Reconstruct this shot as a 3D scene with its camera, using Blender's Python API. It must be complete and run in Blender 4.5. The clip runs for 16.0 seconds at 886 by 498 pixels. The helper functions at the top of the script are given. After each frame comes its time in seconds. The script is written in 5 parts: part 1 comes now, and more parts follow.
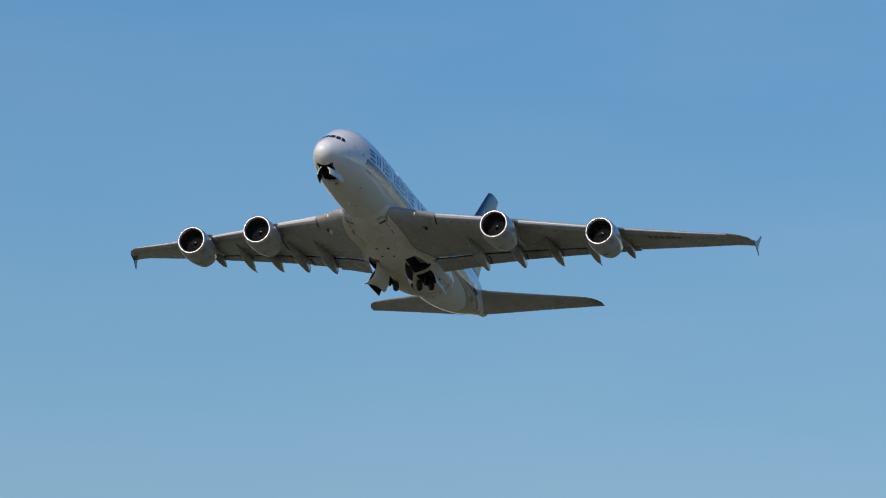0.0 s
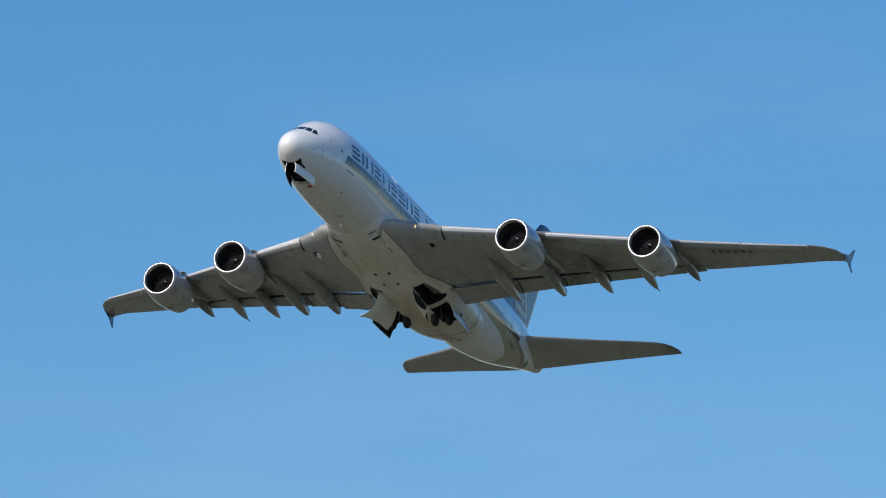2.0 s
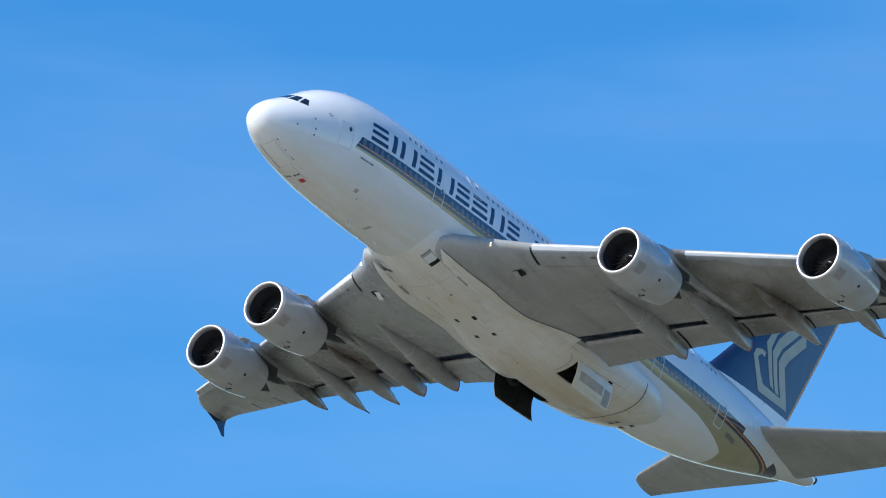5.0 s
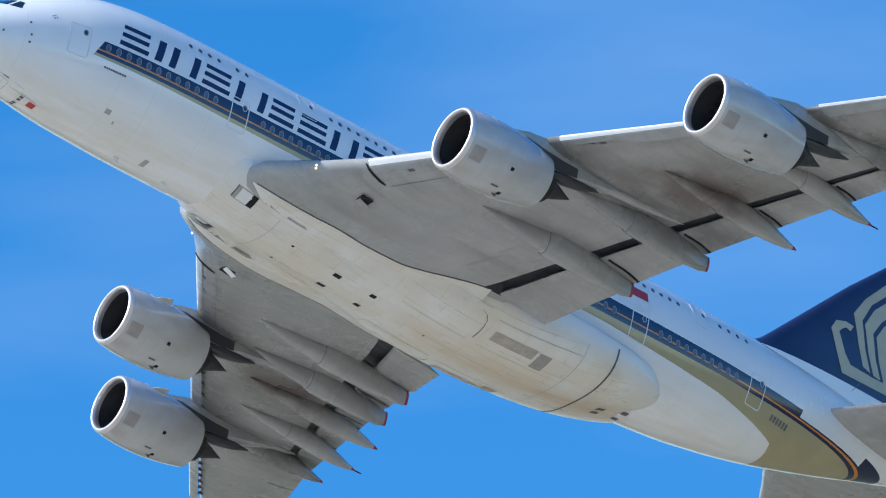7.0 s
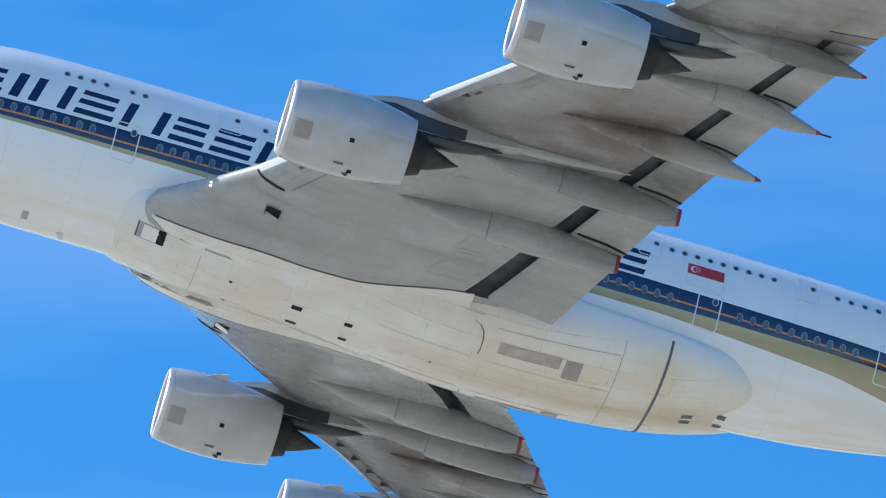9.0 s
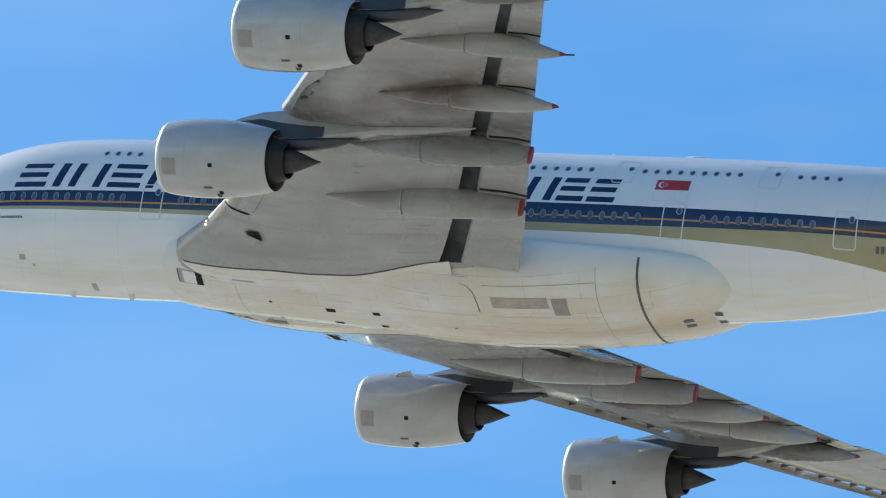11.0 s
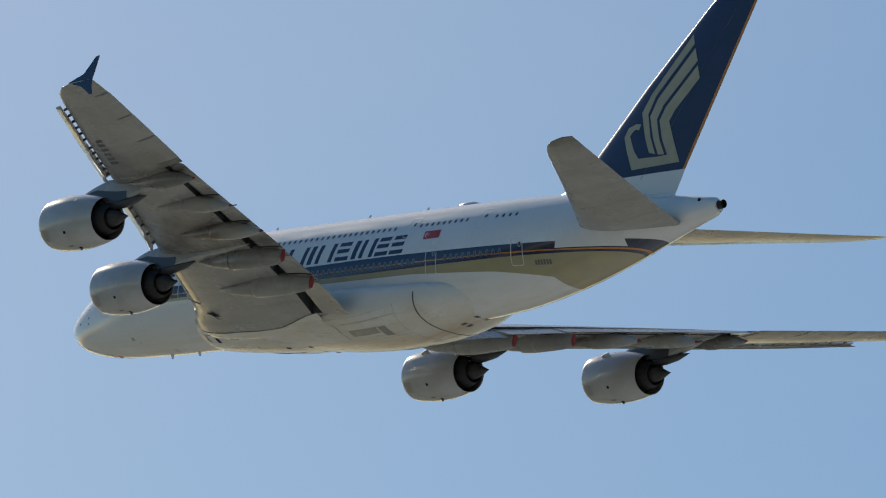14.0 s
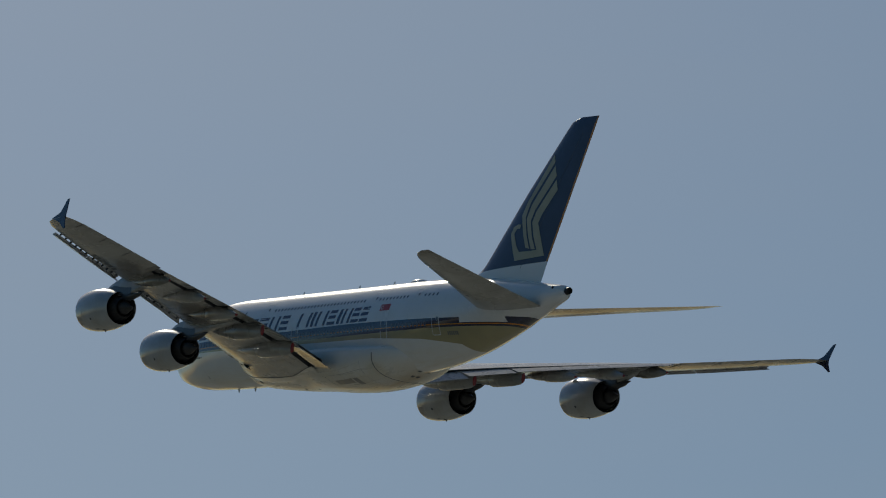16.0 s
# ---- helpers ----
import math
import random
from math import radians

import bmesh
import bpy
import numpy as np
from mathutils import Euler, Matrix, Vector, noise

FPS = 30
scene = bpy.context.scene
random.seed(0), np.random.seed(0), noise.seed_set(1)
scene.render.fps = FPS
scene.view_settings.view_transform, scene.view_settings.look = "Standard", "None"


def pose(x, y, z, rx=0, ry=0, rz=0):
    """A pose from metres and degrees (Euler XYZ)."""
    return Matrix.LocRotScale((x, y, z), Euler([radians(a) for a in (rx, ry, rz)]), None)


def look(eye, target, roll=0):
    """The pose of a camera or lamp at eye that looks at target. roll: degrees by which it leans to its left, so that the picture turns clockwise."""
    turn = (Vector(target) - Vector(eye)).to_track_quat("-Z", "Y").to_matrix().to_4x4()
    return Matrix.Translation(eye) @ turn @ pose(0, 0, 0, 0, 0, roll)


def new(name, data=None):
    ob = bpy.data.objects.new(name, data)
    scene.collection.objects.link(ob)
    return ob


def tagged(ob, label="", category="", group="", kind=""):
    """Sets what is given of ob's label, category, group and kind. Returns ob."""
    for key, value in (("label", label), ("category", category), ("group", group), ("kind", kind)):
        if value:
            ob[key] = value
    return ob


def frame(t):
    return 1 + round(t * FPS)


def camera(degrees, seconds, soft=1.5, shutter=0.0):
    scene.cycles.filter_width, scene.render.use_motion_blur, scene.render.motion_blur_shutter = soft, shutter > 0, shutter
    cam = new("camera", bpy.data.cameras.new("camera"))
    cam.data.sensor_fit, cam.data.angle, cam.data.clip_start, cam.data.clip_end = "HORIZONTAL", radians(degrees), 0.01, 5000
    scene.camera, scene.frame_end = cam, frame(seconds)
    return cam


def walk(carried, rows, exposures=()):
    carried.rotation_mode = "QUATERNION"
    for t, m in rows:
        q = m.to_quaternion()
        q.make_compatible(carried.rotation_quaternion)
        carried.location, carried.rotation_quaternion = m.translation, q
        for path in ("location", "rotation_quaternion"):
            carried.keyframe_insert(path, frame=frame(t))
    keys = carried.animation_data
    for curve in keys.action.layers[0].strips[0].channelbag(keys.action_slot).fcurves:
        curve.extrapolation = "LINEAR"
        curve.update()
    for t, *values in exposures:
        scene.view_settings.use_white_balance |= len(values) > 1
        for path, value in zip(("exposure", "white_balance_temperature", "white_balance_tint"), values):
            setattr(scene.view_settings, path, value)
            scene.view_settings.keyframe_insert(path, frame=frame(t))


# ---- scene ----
from mathutils.bvhtree import BVHTree

# camera on the ground, panning after the airliner
cam = camera(6.871, 16.0, soft=1.1)
EXPOSURES = [(0, -0.17, 6650, 16), (1.5, 0.07, 6520, 15), (2.5, 0.22, 6400, 13), (4, 0.52, 6100, 12), (6.5, 0.96, 6020, 11), (8, 0.96, 5970, 11), (9.1, 1.07, 6200, 10),
             (11.5, 0.75, 7350, 7), (12.5, 0.46, 7550, 7), (13.5, -0.04, 7500, 7), (15, -0.41, 7850, 6), (15.5, -0.66, 7750, 6), (16, -1.20, 7250, 5)]
walk(cam, [
    (0, pose(0, 0, 1.7, 98.602, -1.214, 106.577)), (0.25, pose(0, 0, 1.7, 98.944, -1.044, 107.048)),
    (0.5, pose(0, 0, 1.7, 99.265, -0.829, 107.521)), (0.75, pose(0, 0, 1.7, 99.548, -0.553, 107.984)),
    (1, pose(0, 0, 1.7, 99.818, -0.297, 108.484)), (1.25, pose(0, 0, 1.7, 100.110, -0.141, 109.063)),
    (1.5, pose(0, 0, 1.7, 100.449, -0.054, 109.694)), (1.75, pose(0, 0, 1.7, 100.844, 0.001, 110.349)),
    (2, pose(0, 0, 1.7, 101.256, -0.024, 111.043)), (2.25, pose(0, 0, 1.7, 101.653, -0.185, 111.792)),
    (2.5, pose(0, 0, 1.7, 102.062, -0.486, 112.577)), (2.75, pose(0, 0, 1.7, 102.518, -0.905, 113.372)),
    (3, pose(0, 0, 1.7, 103.011, -1.370, 114.176)), (3.25, pose(0, 0, 1.7, 103.518, -1.808, 115.005)),
    (3.5, pose(0, 0, 1.7, 104.022, -2.203, 115.927)), (3.75, pose(0, 0, 1.7, 104.511, -2.536, 117.000)),
    (4, pose(0, 0, 1.7, 105.005, -2.733, 118.211)), (4.25, pose(0, 0, 1.7, 105.532, -2.727, 119.532)),
    (4.5, pose(0, 0, 1.7, 106.093, -2.536, 120.961)), (4.75, pose(0, 0, 1.7, 106.685, -2.201, 122.499)),
    (5, pose(0, 0, 1.7, 107.304, -1.760, 124.146)), (5.25, pose(0, 0, 1.7, 107.946, -1.253, 125.903)),
    (5.5, pose(0, 0, 1.7, 108.605, -0.719, 127.769)), (5.75, pose(0, 0, 1.7, 109.273, -0.196, 129.742)),
    (6, pose(0, 0, 1.7, 109.943, 0.279, 131.818)), (6.25, pose(0, 0, 1.7, 110.607, 0.668, 133.992)),
    (6.5, pose(0, 0, 1.7, 111.254, 0.936, 136.255)), (6.75, pose(0, 0, 1.7, 111.888, 1.052, 138.620)),
    (7, pose(0, 0, 1.7, 112.565, 1.005, 141.185)), (7.25, pose(0, 0, 1.7, 113.322, 0.796, 144.036)),
    (7.5, pose(0, 0, 1.7, 114.065, 0.469, 147.112)), (7.75, pose(0, 0, 1.7, 114.713, 0.085, 150.308)),
    (8, pose(0, 0, 1.7, 115.349, -0.250, 153.517)), (8.25, pose(0, 0, 1.7, 116.048, -0.455, 156.691)),
    (8.5, pose(0, 0, 1.7, 116.683, -0.601, 160.045)), (8.75, pose(0, 0, 1.7, 117.117, -0.769, 163.778)),
    (9, pose(0, 0, 1.7, 117.380, -0.932, 167.762)), (9.25, pose(0, 0, 1.7, 117.537, -1.046, 171.818)),
    (9.5, pose(0, 0, 1.7, 117.600, -1.108, 175.884)), (9.75, pose(0, 0, 1.7, 117.569, -1.126, 179.931)),
    (10, pose(0, 0, 1.7, 117.448, -1.105, -176.072)), (10.25, pose(0, 0, 1.7, 117.245, -1.053, -172.156)),
    (10.5, pose(0, 0, 1.7, 116.972, -0.976, -168.345)), (10.75, pose(0, 0, 1.7, 116.641, -0.880, -164.660)),
    (11, pose(0, 0, 1.7, 116.268, -0.771, -161.114)), (11.25, pose(0, 0, 1.7, 115.869, -0.656, -157.716)),
    (11.5, pose(0, 0, 1.7, 115.457, -0.541, -154.470)), (11.75, pose(0, 0, 1.7, 115.038, -0.427, -151.375)),
    (12, pose(0, 0, 1.7, 114.570, -0.291, -148.440)), (12.25, pose(0, 0, 1.7, 114.019, -0.107, -145.676)),
    (12.5, pose(0, 0, 1.7, 113.435, 0.122, -143.105)), (12.75, pose(0, 0, 1.7, 112.869, 0.373, -140.745)),
    (13, pose(0, 0, 1.7, 112.295, 0.550, -138.582)), (13.25, pose(0, 0, 1.7, 111.687, 0.585, -136.597)),
    (13.5, pose(0, 0, 1.7, 111.093, 0.571, -134.803)), (13.75, pose(0, 0, 1.7, 110.557, 0.614, -133.188)),
    (14, pose(0, 0, 1.7, 110.049, 0.696, -131.614)), (14.25, pose(0, 0, 1.7, 109.539, 0.757, -129.967)),
    (14.5, pose(0, 0, 1.7, 109.070, 0.700, -128.373)), (14.75, pose(0, 0, 1.7, 108.683, 0.467, -126.962)),
    (15, pose(0, 0, 1.7, 108.337, 0.211, -125.670)), (15.25, pose(0, 0, 1.7, 107.986, 0.072, -124.418)),
    (15.5, pose(0, 0, 1.7, 107.658, -0.082, -123.234)), (15.75, pose(0, 0, 1.7, 107.384, -0.403, -122.156)),
    (16, pose(0, 0, 1.7, 107.152, -0.834, -121.159))
], EXPOSURES)

# daylight: sun ahead of the airliner, off its starboard bow
SUN_AZ, SUN_EL = -20.0, 37.6
world = bpy.data.worlds.new("sky")
scene.world = world
world.use_nodes = True
wn, wl = world.node_tree.nodes, world.node_tree.links
sky = wn.new("ShaderNodeTexSky")
sky.sky_type = "NISHITA"
sky.sun_disc = False
sky.sun_elevation = radians(SUN_EL)
sky.sun_rotation = radians(90 - SUN_AZ)
sky.altitude, sky.air_density, sky.dust_density, sky.ozone_density = 50, 1.1, 0.8, 4.0
wn["Background"].inputs[1].default_value = 0.10
hsv = wn.new("ShaderNodeHueSaturation")
hsv.inputs["Saturation"].default_value = 1.37
wl.new(sky.outputs[0], hsv.inputs["Color"])
# thin cirrus veils, hardly brighter than the blue
wco = wn.new("ShaderNodeTexCoord")
wmap = wn.new("ShaderNodeMapping")
wmap.inputs["Scale"].default_value = (5.0, 5.0, 22.0)
wmap.inputs["Rotation"].default_value = (0.15, 0.1, 0.0)
wl.new(wco.outputs["Generated"], wmap.inputs[0])
veil = wn.new("ShaderNodeTexNoise")
veil.inputs["Scale"].default_value, veil.inputs["Detail"].default_value, veil.inputs["Roughness"].default_value = 1.6, 4.0, 0.5
wl.new(wmap.outputs[0], veil.inputs["Vector"])
vr = wn.new("ShaderNodeMapRange")
for sk, v in zip(vr.inputs[1:5], (0.45, 0.85, 0.0, 0.10)):
    sk.default_value = v
wl.new(veil.outputs["Fac"], vr.inputs[0])
vm = wn.new("ShaderNodeMix")
vm.data_type = "RGBA"
vm.inputs[7].default_value = (6.5, 7.2, 8.0, 1)
wl.new(vr.outputs[0], vm.inputs[0])
wl.new(hsv.outputs[0], vm.inputs[6])
wl.new(vm.outputs[2], wn["Background"].inputs[0])
sun = new("sun", bpy.data.lights.new("sun", "SUN"))
sun.data.energy, sun.data.angle, sun.data.color = 3.6, radians(0.53), (1.0, 0.95, 0.87)
a, e = radians(SUN_AZ), radians(SUN_EL)
sun.matrix_world = look((600 * math.cos(e) * math.cos(a), 600 * math.cos(e) * math.sin(a), 600 * math.sin(e)), (0, 0, 0))


# ---- materials ----
class Graph:
    """Small helper to wire a node material."""

    def __init__(self, name):
        self.mat = bpy.data.materials.new(name)
        self.mat.use_nodes = True
        self.n, self.l = self.mat.node_tree.nodes, self.mat.node_tree.links
        self.bsdf = self.n["Principled BSDF"]

    def put(self, socket, value):
        if isinstance(value, bpy.types.NodeSocket):
            self.l.new(value, socket)
        else:
            socket.default_value = value

    def math(self, op, a, b=0.0, c=0.0):
        nd = self.n.new("ShaderNodeMath")
        nd.operation = op
        for s, v in zip(nd.inputs, (a, b, c)):
            self.put(s, v)
        return nd.outputs[0]

    def coords(self):
        co = self.n.new("ShaderNodeTexCoord")
        se = self.n.new("ShaderNodeSeparateXYZ")
        self.l.new(co.outputs["Object"], se.inputs[0])
        return co.outputs["Object"], se.outputs[0], se.outputs[1], se.outputs[2]

    def noise(self, vec, scale, detail=4.0, rough=0.55, stretch=None):
        if stretch:
            mp = self.n.new("ShaderNodeMapping")
            mp.inputs["Scale"].default_value = stretch
            self.l.new(vec, mp.inputs[0])
            vec = mp.outputs[0]
        nd = self.n.new("ShaderNodeTexNoise")
        nd.inputs["Scale"].default_value = scale
        nd.inputs["Detail"].default_value = detail
        nd.inputs["Roughness"].default_value = rough
        self.l.new(vec, nd.inputs["Vector"])
        return nd.outputs["Fac"]

    def ramp(self, x, lo, hi, out_lo=0.0, out_hi=1.0):
        nd = self.n.new("ShaderNodeMapRange")
        for s, v in zip(nd.inputs, (x, lo, hi, out_lo, out_hi)):
            self.put(s, v)
        return nd.outputs[0]

    def mix(self, fac, a, b):
        nd = self.n.new("ShaderNodeMix")
        nd.data_type = "RGBA"
        self.put(nd.inputs[0], fac)
        for s, v in ((nd.inputs[6], a), (nd.inputs[7], b)):
            self.put(s, (*v, 1) if isinstance(v, tuple) else v)
        return nd.outputs[2]

    def bump(self, height, strength=0.2, distance=0.02):
        nd = self.n.new("ShaderNodeBump")
        nd.inputs["Strength"].default_value = strength
        nd.inputs["Distance"].default_value = distance
        self.l.new(height, nd.inputs["Height"])
        self.l.new(nd.outputs[0], self.bsdf.inputs["Normal"])

    def finish(self, color, rough=0.4, metal=0.0, coat=0.0):
        self.put(self.bsdf.inputs["Base Color"], (*color, 1) if isinstance(color, tuple) else color)
        self.put(self.bsdf.inputs["Roughness"], rough)
        self.put(self.bsdf.inputs["Metallic"], metal)
        self.bsdf.inputs["Coat Weight"].default_value = coat
        self.bsdf.inputs["Coat Roughness"].default_value = 0.035
        return self.mat


def plain(name, color, rough=0.45, metal=0.0, coat=0.0, scale=1.2, depth=0.18, grime=None):
    """Paint or metal with mottling at two scales."""
    g = Graph(name)
    vec, x, y, z = g.coords()
    n1 = g.noise(vec, scale, 5.0)
    n2 = g.noise(vec, scale * 7, 3.0, 0.5, (0.25, 1, 1))
    dark = tuple(c * (1 - depth) for c in color)
    col = g.mix(g.ramp(n1, 0.35, 0.7), color, grime or dark)
    col = g.mix(g.ramp(n2, 0.55, 0.8, 0.0, 0.5), col, dark)
    return g.finish(col, g.ramp(n1, 0.3, 0.7, rough * 0.85, rough * 1.2), metal, coat)


def lines(g, v, period, width, offset=0.0):
    """1 on thin joints that repeat along v."""
    f = g.math("FRACT", g.math("DIVIDE", g.math("ADD", v, 200.0 + offset), period))
    return g.math("LESS_THAN", f, width / period)


WHITE, NAVY, GOLD, ORANGE = (0.80, 0.80, 0.79), (0.012, 0.018, 0.060), (0.42, 0.36, 0.20), (0.62, 0.22, 0.03)


def fuselage_paint():
    """White hull with a navy belt, an orange line and a gold sweep; oil and dust on the belly."""
    g = Graph("fuselage_paint")
    vec, x, y, z = g.coords()
    n1 = g.noise(vec, 0.5, 5.0)
    n2 = g.noise(vec, 1.6, 5.0, 0.6, (0.12, 1.0, 1.0))
    n3 = g.noise(vec, 9.0, 3.0, 0.5, (0.3, 1.0, 1.0))
    col = g.mix(g.ramp(n1, 0.35, 0.7, 0, 0.6), WHITE, (0.74, 0.74, 0.72))
    # dust streaks lie on the underside, patchy
    low = g.ramp(z, -1.6, -3.8)
    streak = g.math("MULTIPLY", low, g.ramp(n2, 0.38, 0.72))
    col = g.mix(g.math("MULTIPLY", streak, 0.6), col, (0.68, 0.61, 0.47))
    col = g.mix(g.math("MULTIPLY", low, g.ramp(n3, 0.62, 0.80, 0, 0.22)), col, (0.42, 0.37, 0.30))
    aft = g.ramp(x, -41.0, -60.0)
    fore = g.ramp(x, -8.0, -36.0)
    top = g.math("ADD", g.ramp(fore, 0, 1, -0.17, 0.12), g.ramp(aft, 0, 1, 0.0, -0.25))
    bottom = g.math("ADD", g.ramp(fore, 0, 1, -1.0, -0.93), g.ramp(aft, 0, 1, 0.0, 0.07))
    orange = g.math("ADD", g.ramp(fore, 0, 1, -0.76, -0.54), g.ramp(aft, 0, 1, 0.0, -0.14))
    # lower edge of the gold sweep: level, then down under the tail
    g1 = g.math("ADD", g.ramp(x, -12.0, -42.5, -1.16, -1.36), g.ramp(x, -42.5, -51.0, 0.0, -0.42))
    g2 = g.ramp(x, -51.0, -56.0, 0.0, -0.50)
    g3 = g.ramp(x, -56.0, -57.9, 0.0, -2.2)
    goldlow = g.math("ADD", g.math("ADD", g1, g2), g3)
    # the belt starts with a slanted edge
    front = g.math("LESS_THAN", g.math("ADD", x, g.math("MULTIPLY", z, 0.5)), -8.27)

    def band(lo, hi):
        return g.math("MULTIPLY", front, g.math("MULTIPLY", g.math("GREATER_THAN", z, lo), g.math("LESS_THAN", z, hi)))

    gold = g.mix(g.ramp(n1, 0.3, 0.7), GOLD, (0.36, 0.31, 0.18))
    col = g.mix(band(goldlow, bottom), col, gold)
    col = g.mix(band(bottom, top), col, NAVY)
    half = 0.045
    col = g.mix(band(g.math("SUBTRACT", orange, half), g.math("ADD", orange, half)), col, ORANGE)
    # skin joints
    seam = g.math("MAXIMUM", lines(g, x, 5.6, 0.02), lines(g, x, 11.2, 0.02, 2.1))
    col = g.mix(g.math("MULTIPLY", seam, 0.22), col, (0.25, 0.25, 0.25))
    g.bump(n1, 0.05, 0.02)
    return g.finish(col, g.ramp(n2, 0.3, 0.7, 0.13, 0.22), 0.0, 0.6)


def fairing_paint():
    """Off-white belly panels with rusty dust and grey smears."""
    g = Graph("fairing_paint")
    vec, x, y, z = g.coords()
    n1 = g.noise(vec, 0.35, 5.0)
    n2 = g.noise(vec, 1.1, 6.0, 0.62, (0.15, 1.0, 1.0))
    n3 = g.noise(vec, 2.2, 5.0, 0.6, (0.6, 1.0, 1.0))
    col = g.mix(g.ramp(n1, 0.3, 0.7), (0.78, 0.77, 0.74), (0.71, 0.69, 0.64))
    row = g.math("FLOOR", g.math("DIVIDE", g.math("ADD", y, 50.34), 0.95))
    shift = g.math("MULTIPLY", g.math("FRACT", g.math("MULTIPLY", row, 0.5)), 1.1)
    cell = g.math("FLOOR", g.math("DIVIDE", g.math("ADD", g.math("ADD", x, shift), 100.0), 2.9))
    pick = g.math("FRACT", g.math("MULTIPLY", g.math("SINE", g.math("ADD", g.math("MULTIPLY", cell, 12.99), g.math("MULTIPLY", row, 78.23))), 437.5))
    under = g.ramp(z, -3.4, -4.2)
    col = g.mix(g.math("MULTIPLY", under, g.ramp(pick, 0.55, 1.0, 0.0, 0.4)), col, (0.62, 0.55, 0.44))
    low = g.ramp(z, -2.6, -4.6)
    col = g.mix(g.math("MULTIPLY", low, g.ramp(n1, 0.30, 0.66, 0.1, 0.75)), col, (0.68, 0.60, 0.45))
    col = g.mix(g.math("MULTIPLY", low, g.ramp(n3, 0.62, 0.80, 0, 0.35)), col, (0.42, 0.36, 0.29))
    # the middle run of panels is stained most behind the wheel wells
    mid = g.math("MULTIPLY", g.ramp(g.math("ABSOLUTE", y), 1.5, 0.3), g.ramp(x, -29.0, -35.0))
    col = g.mix(g.math("MULTIPLY", mid, g.ramp(n2, 0.3, 0.7, 0.1, 0.8)), col, (0.52, 0.38, 0.22))
    seam = g.math("MAXIMUM", g.math("MULTIPLY", lines(g, g.math("ADD", x, shift), 2.9, 0.025), under), g.math("MULTIPLY", lines(g, y, 0.95, 0.025, -149.66), under))
    col = g.mix(g.math("MULTIPLY", seam, g.ramp(n3, 0.35, 0.65, 0.0, 0.6)), col, (0.24, 0.21, 0.18))
    g.bump(n1, 0.05, 0.02)
    return g.finish(col, g.ramp(n2, 0.3, 0.7, 0.22, 0.4), 0.0, 0.15)


def wing_paint():
    """Light grey wing skin, stained along the airflow, with faint panel joints."""
    g = Graph("wing_paint")
    vec, x, y, z = g.coords()
    n1 = g.noise(vec, 0.30, 6.0, 0.6)
    n2 = g.noise(vec, 1.3, 5.0, 0.6, (0.14, 1.0, 1.0))
    n3 = g.noise(vec, 0.9, 4.0, 0.6)
    col = g.mix(g.ramp(n1, 0.3, 0.7), (0.40, 0.393, 0.37), (0.32, 0.315, 0.30))
    col = g.mix(g.ramp(n2, 0.45, 0.75, 0, 0.55), col, (0.23, 0.22, 0.195))
    col = g.mix(g.ramp(n3, 0.58, 0.74, 0, 0.28), col, (0.50, 0.485, 0.44))
    ay = g.math("ABSOLUTE", y)
    near_in = g.ramp(g.math("ABSOLUTE", g.math("SUBTRACT", ay, 15.2)), 2.2, 0.2)
    near_out = g.ramp(g.math("ABSOLUTE", g.math("SUBTRACT", ay, 26.0)), 1.8, 0.2)
    soot = g.math("MULTIPLY", g.math("MAXIMUM", near_in, near_out), g.ramp(g.noise(vec, 0.8, 5.0, 0.6, (0.3, 1.0, 1.0)), 0.28, 0.55, 0.0, 0.9))
    col = g.mix(soot, col, (0.12, 0.115, 0.105))
    # oil runs behind the slat and flap tracks
    runs = g.noise(vec, 1.0, 4.0, 0.6, (0.05, 1.7, 1.0))
    col = g.mix(g.ramp(runs, 0.60, 0.76, 0.0, 0.5), col, (0.17, 0.16, 0.135))
    # brown scorch behind and outboard of each engine
    back = g.math("MULTIPLY", g.math("ADD", x, g.math("MULTIPLY", ay, 0.74)), -1.0)
    zone = g.math("MULTIPLY", g.ramp(back, 19.2, 21.5), g.ramp(back, 28.0, 25.0))
    side_in = g.math("MULTIPLY", g.ramp(ay, 14.6, 16.2), g.ramp(ay, 22.2, 18.2))
    side_out = g.math("MULTIPLY", g.math("MULTIPLY", g.ramp(ay, 25.8, 27.0), g.ramp(ay, 31.0, 28.0)), 0.6)
    patch = g.noise(vec, 0.55, 6.0, 0.62, (0.55, 1.0, 1.0))
    scorch = g.math("MULTIPLY", g.math("MULTIPLY", zone, g.math("MAXIMUM", side_in, side_out)), g.ramp(patch, 0.34, 0.56, 0.2, 0.95))
    col = g.mix(scorch, col, (0.135, 0.105, 0.088))
    u = g.math("ADD", x, g.math("MULTIPLY", g.math("ABSOLUTE", y), 0.60))
    seam = g.math("MAXIMUM", lines(g, g.math("ABSOLUTE", y), 3.1, 0.02), lines(g, u, 4.2, 0.02))
    col = g.mix(g.math("MULTIPLY", seam, 0.45), col, (0.16, 0.16, 0.16))
    g.bump(g.noise(vec, 0.5, 3.0), 0.35, 0.06)
    return g.finish(col, g.ramp(n1, 0.3, 0.7, 0.20, 0.34), 0.0, 0.3)


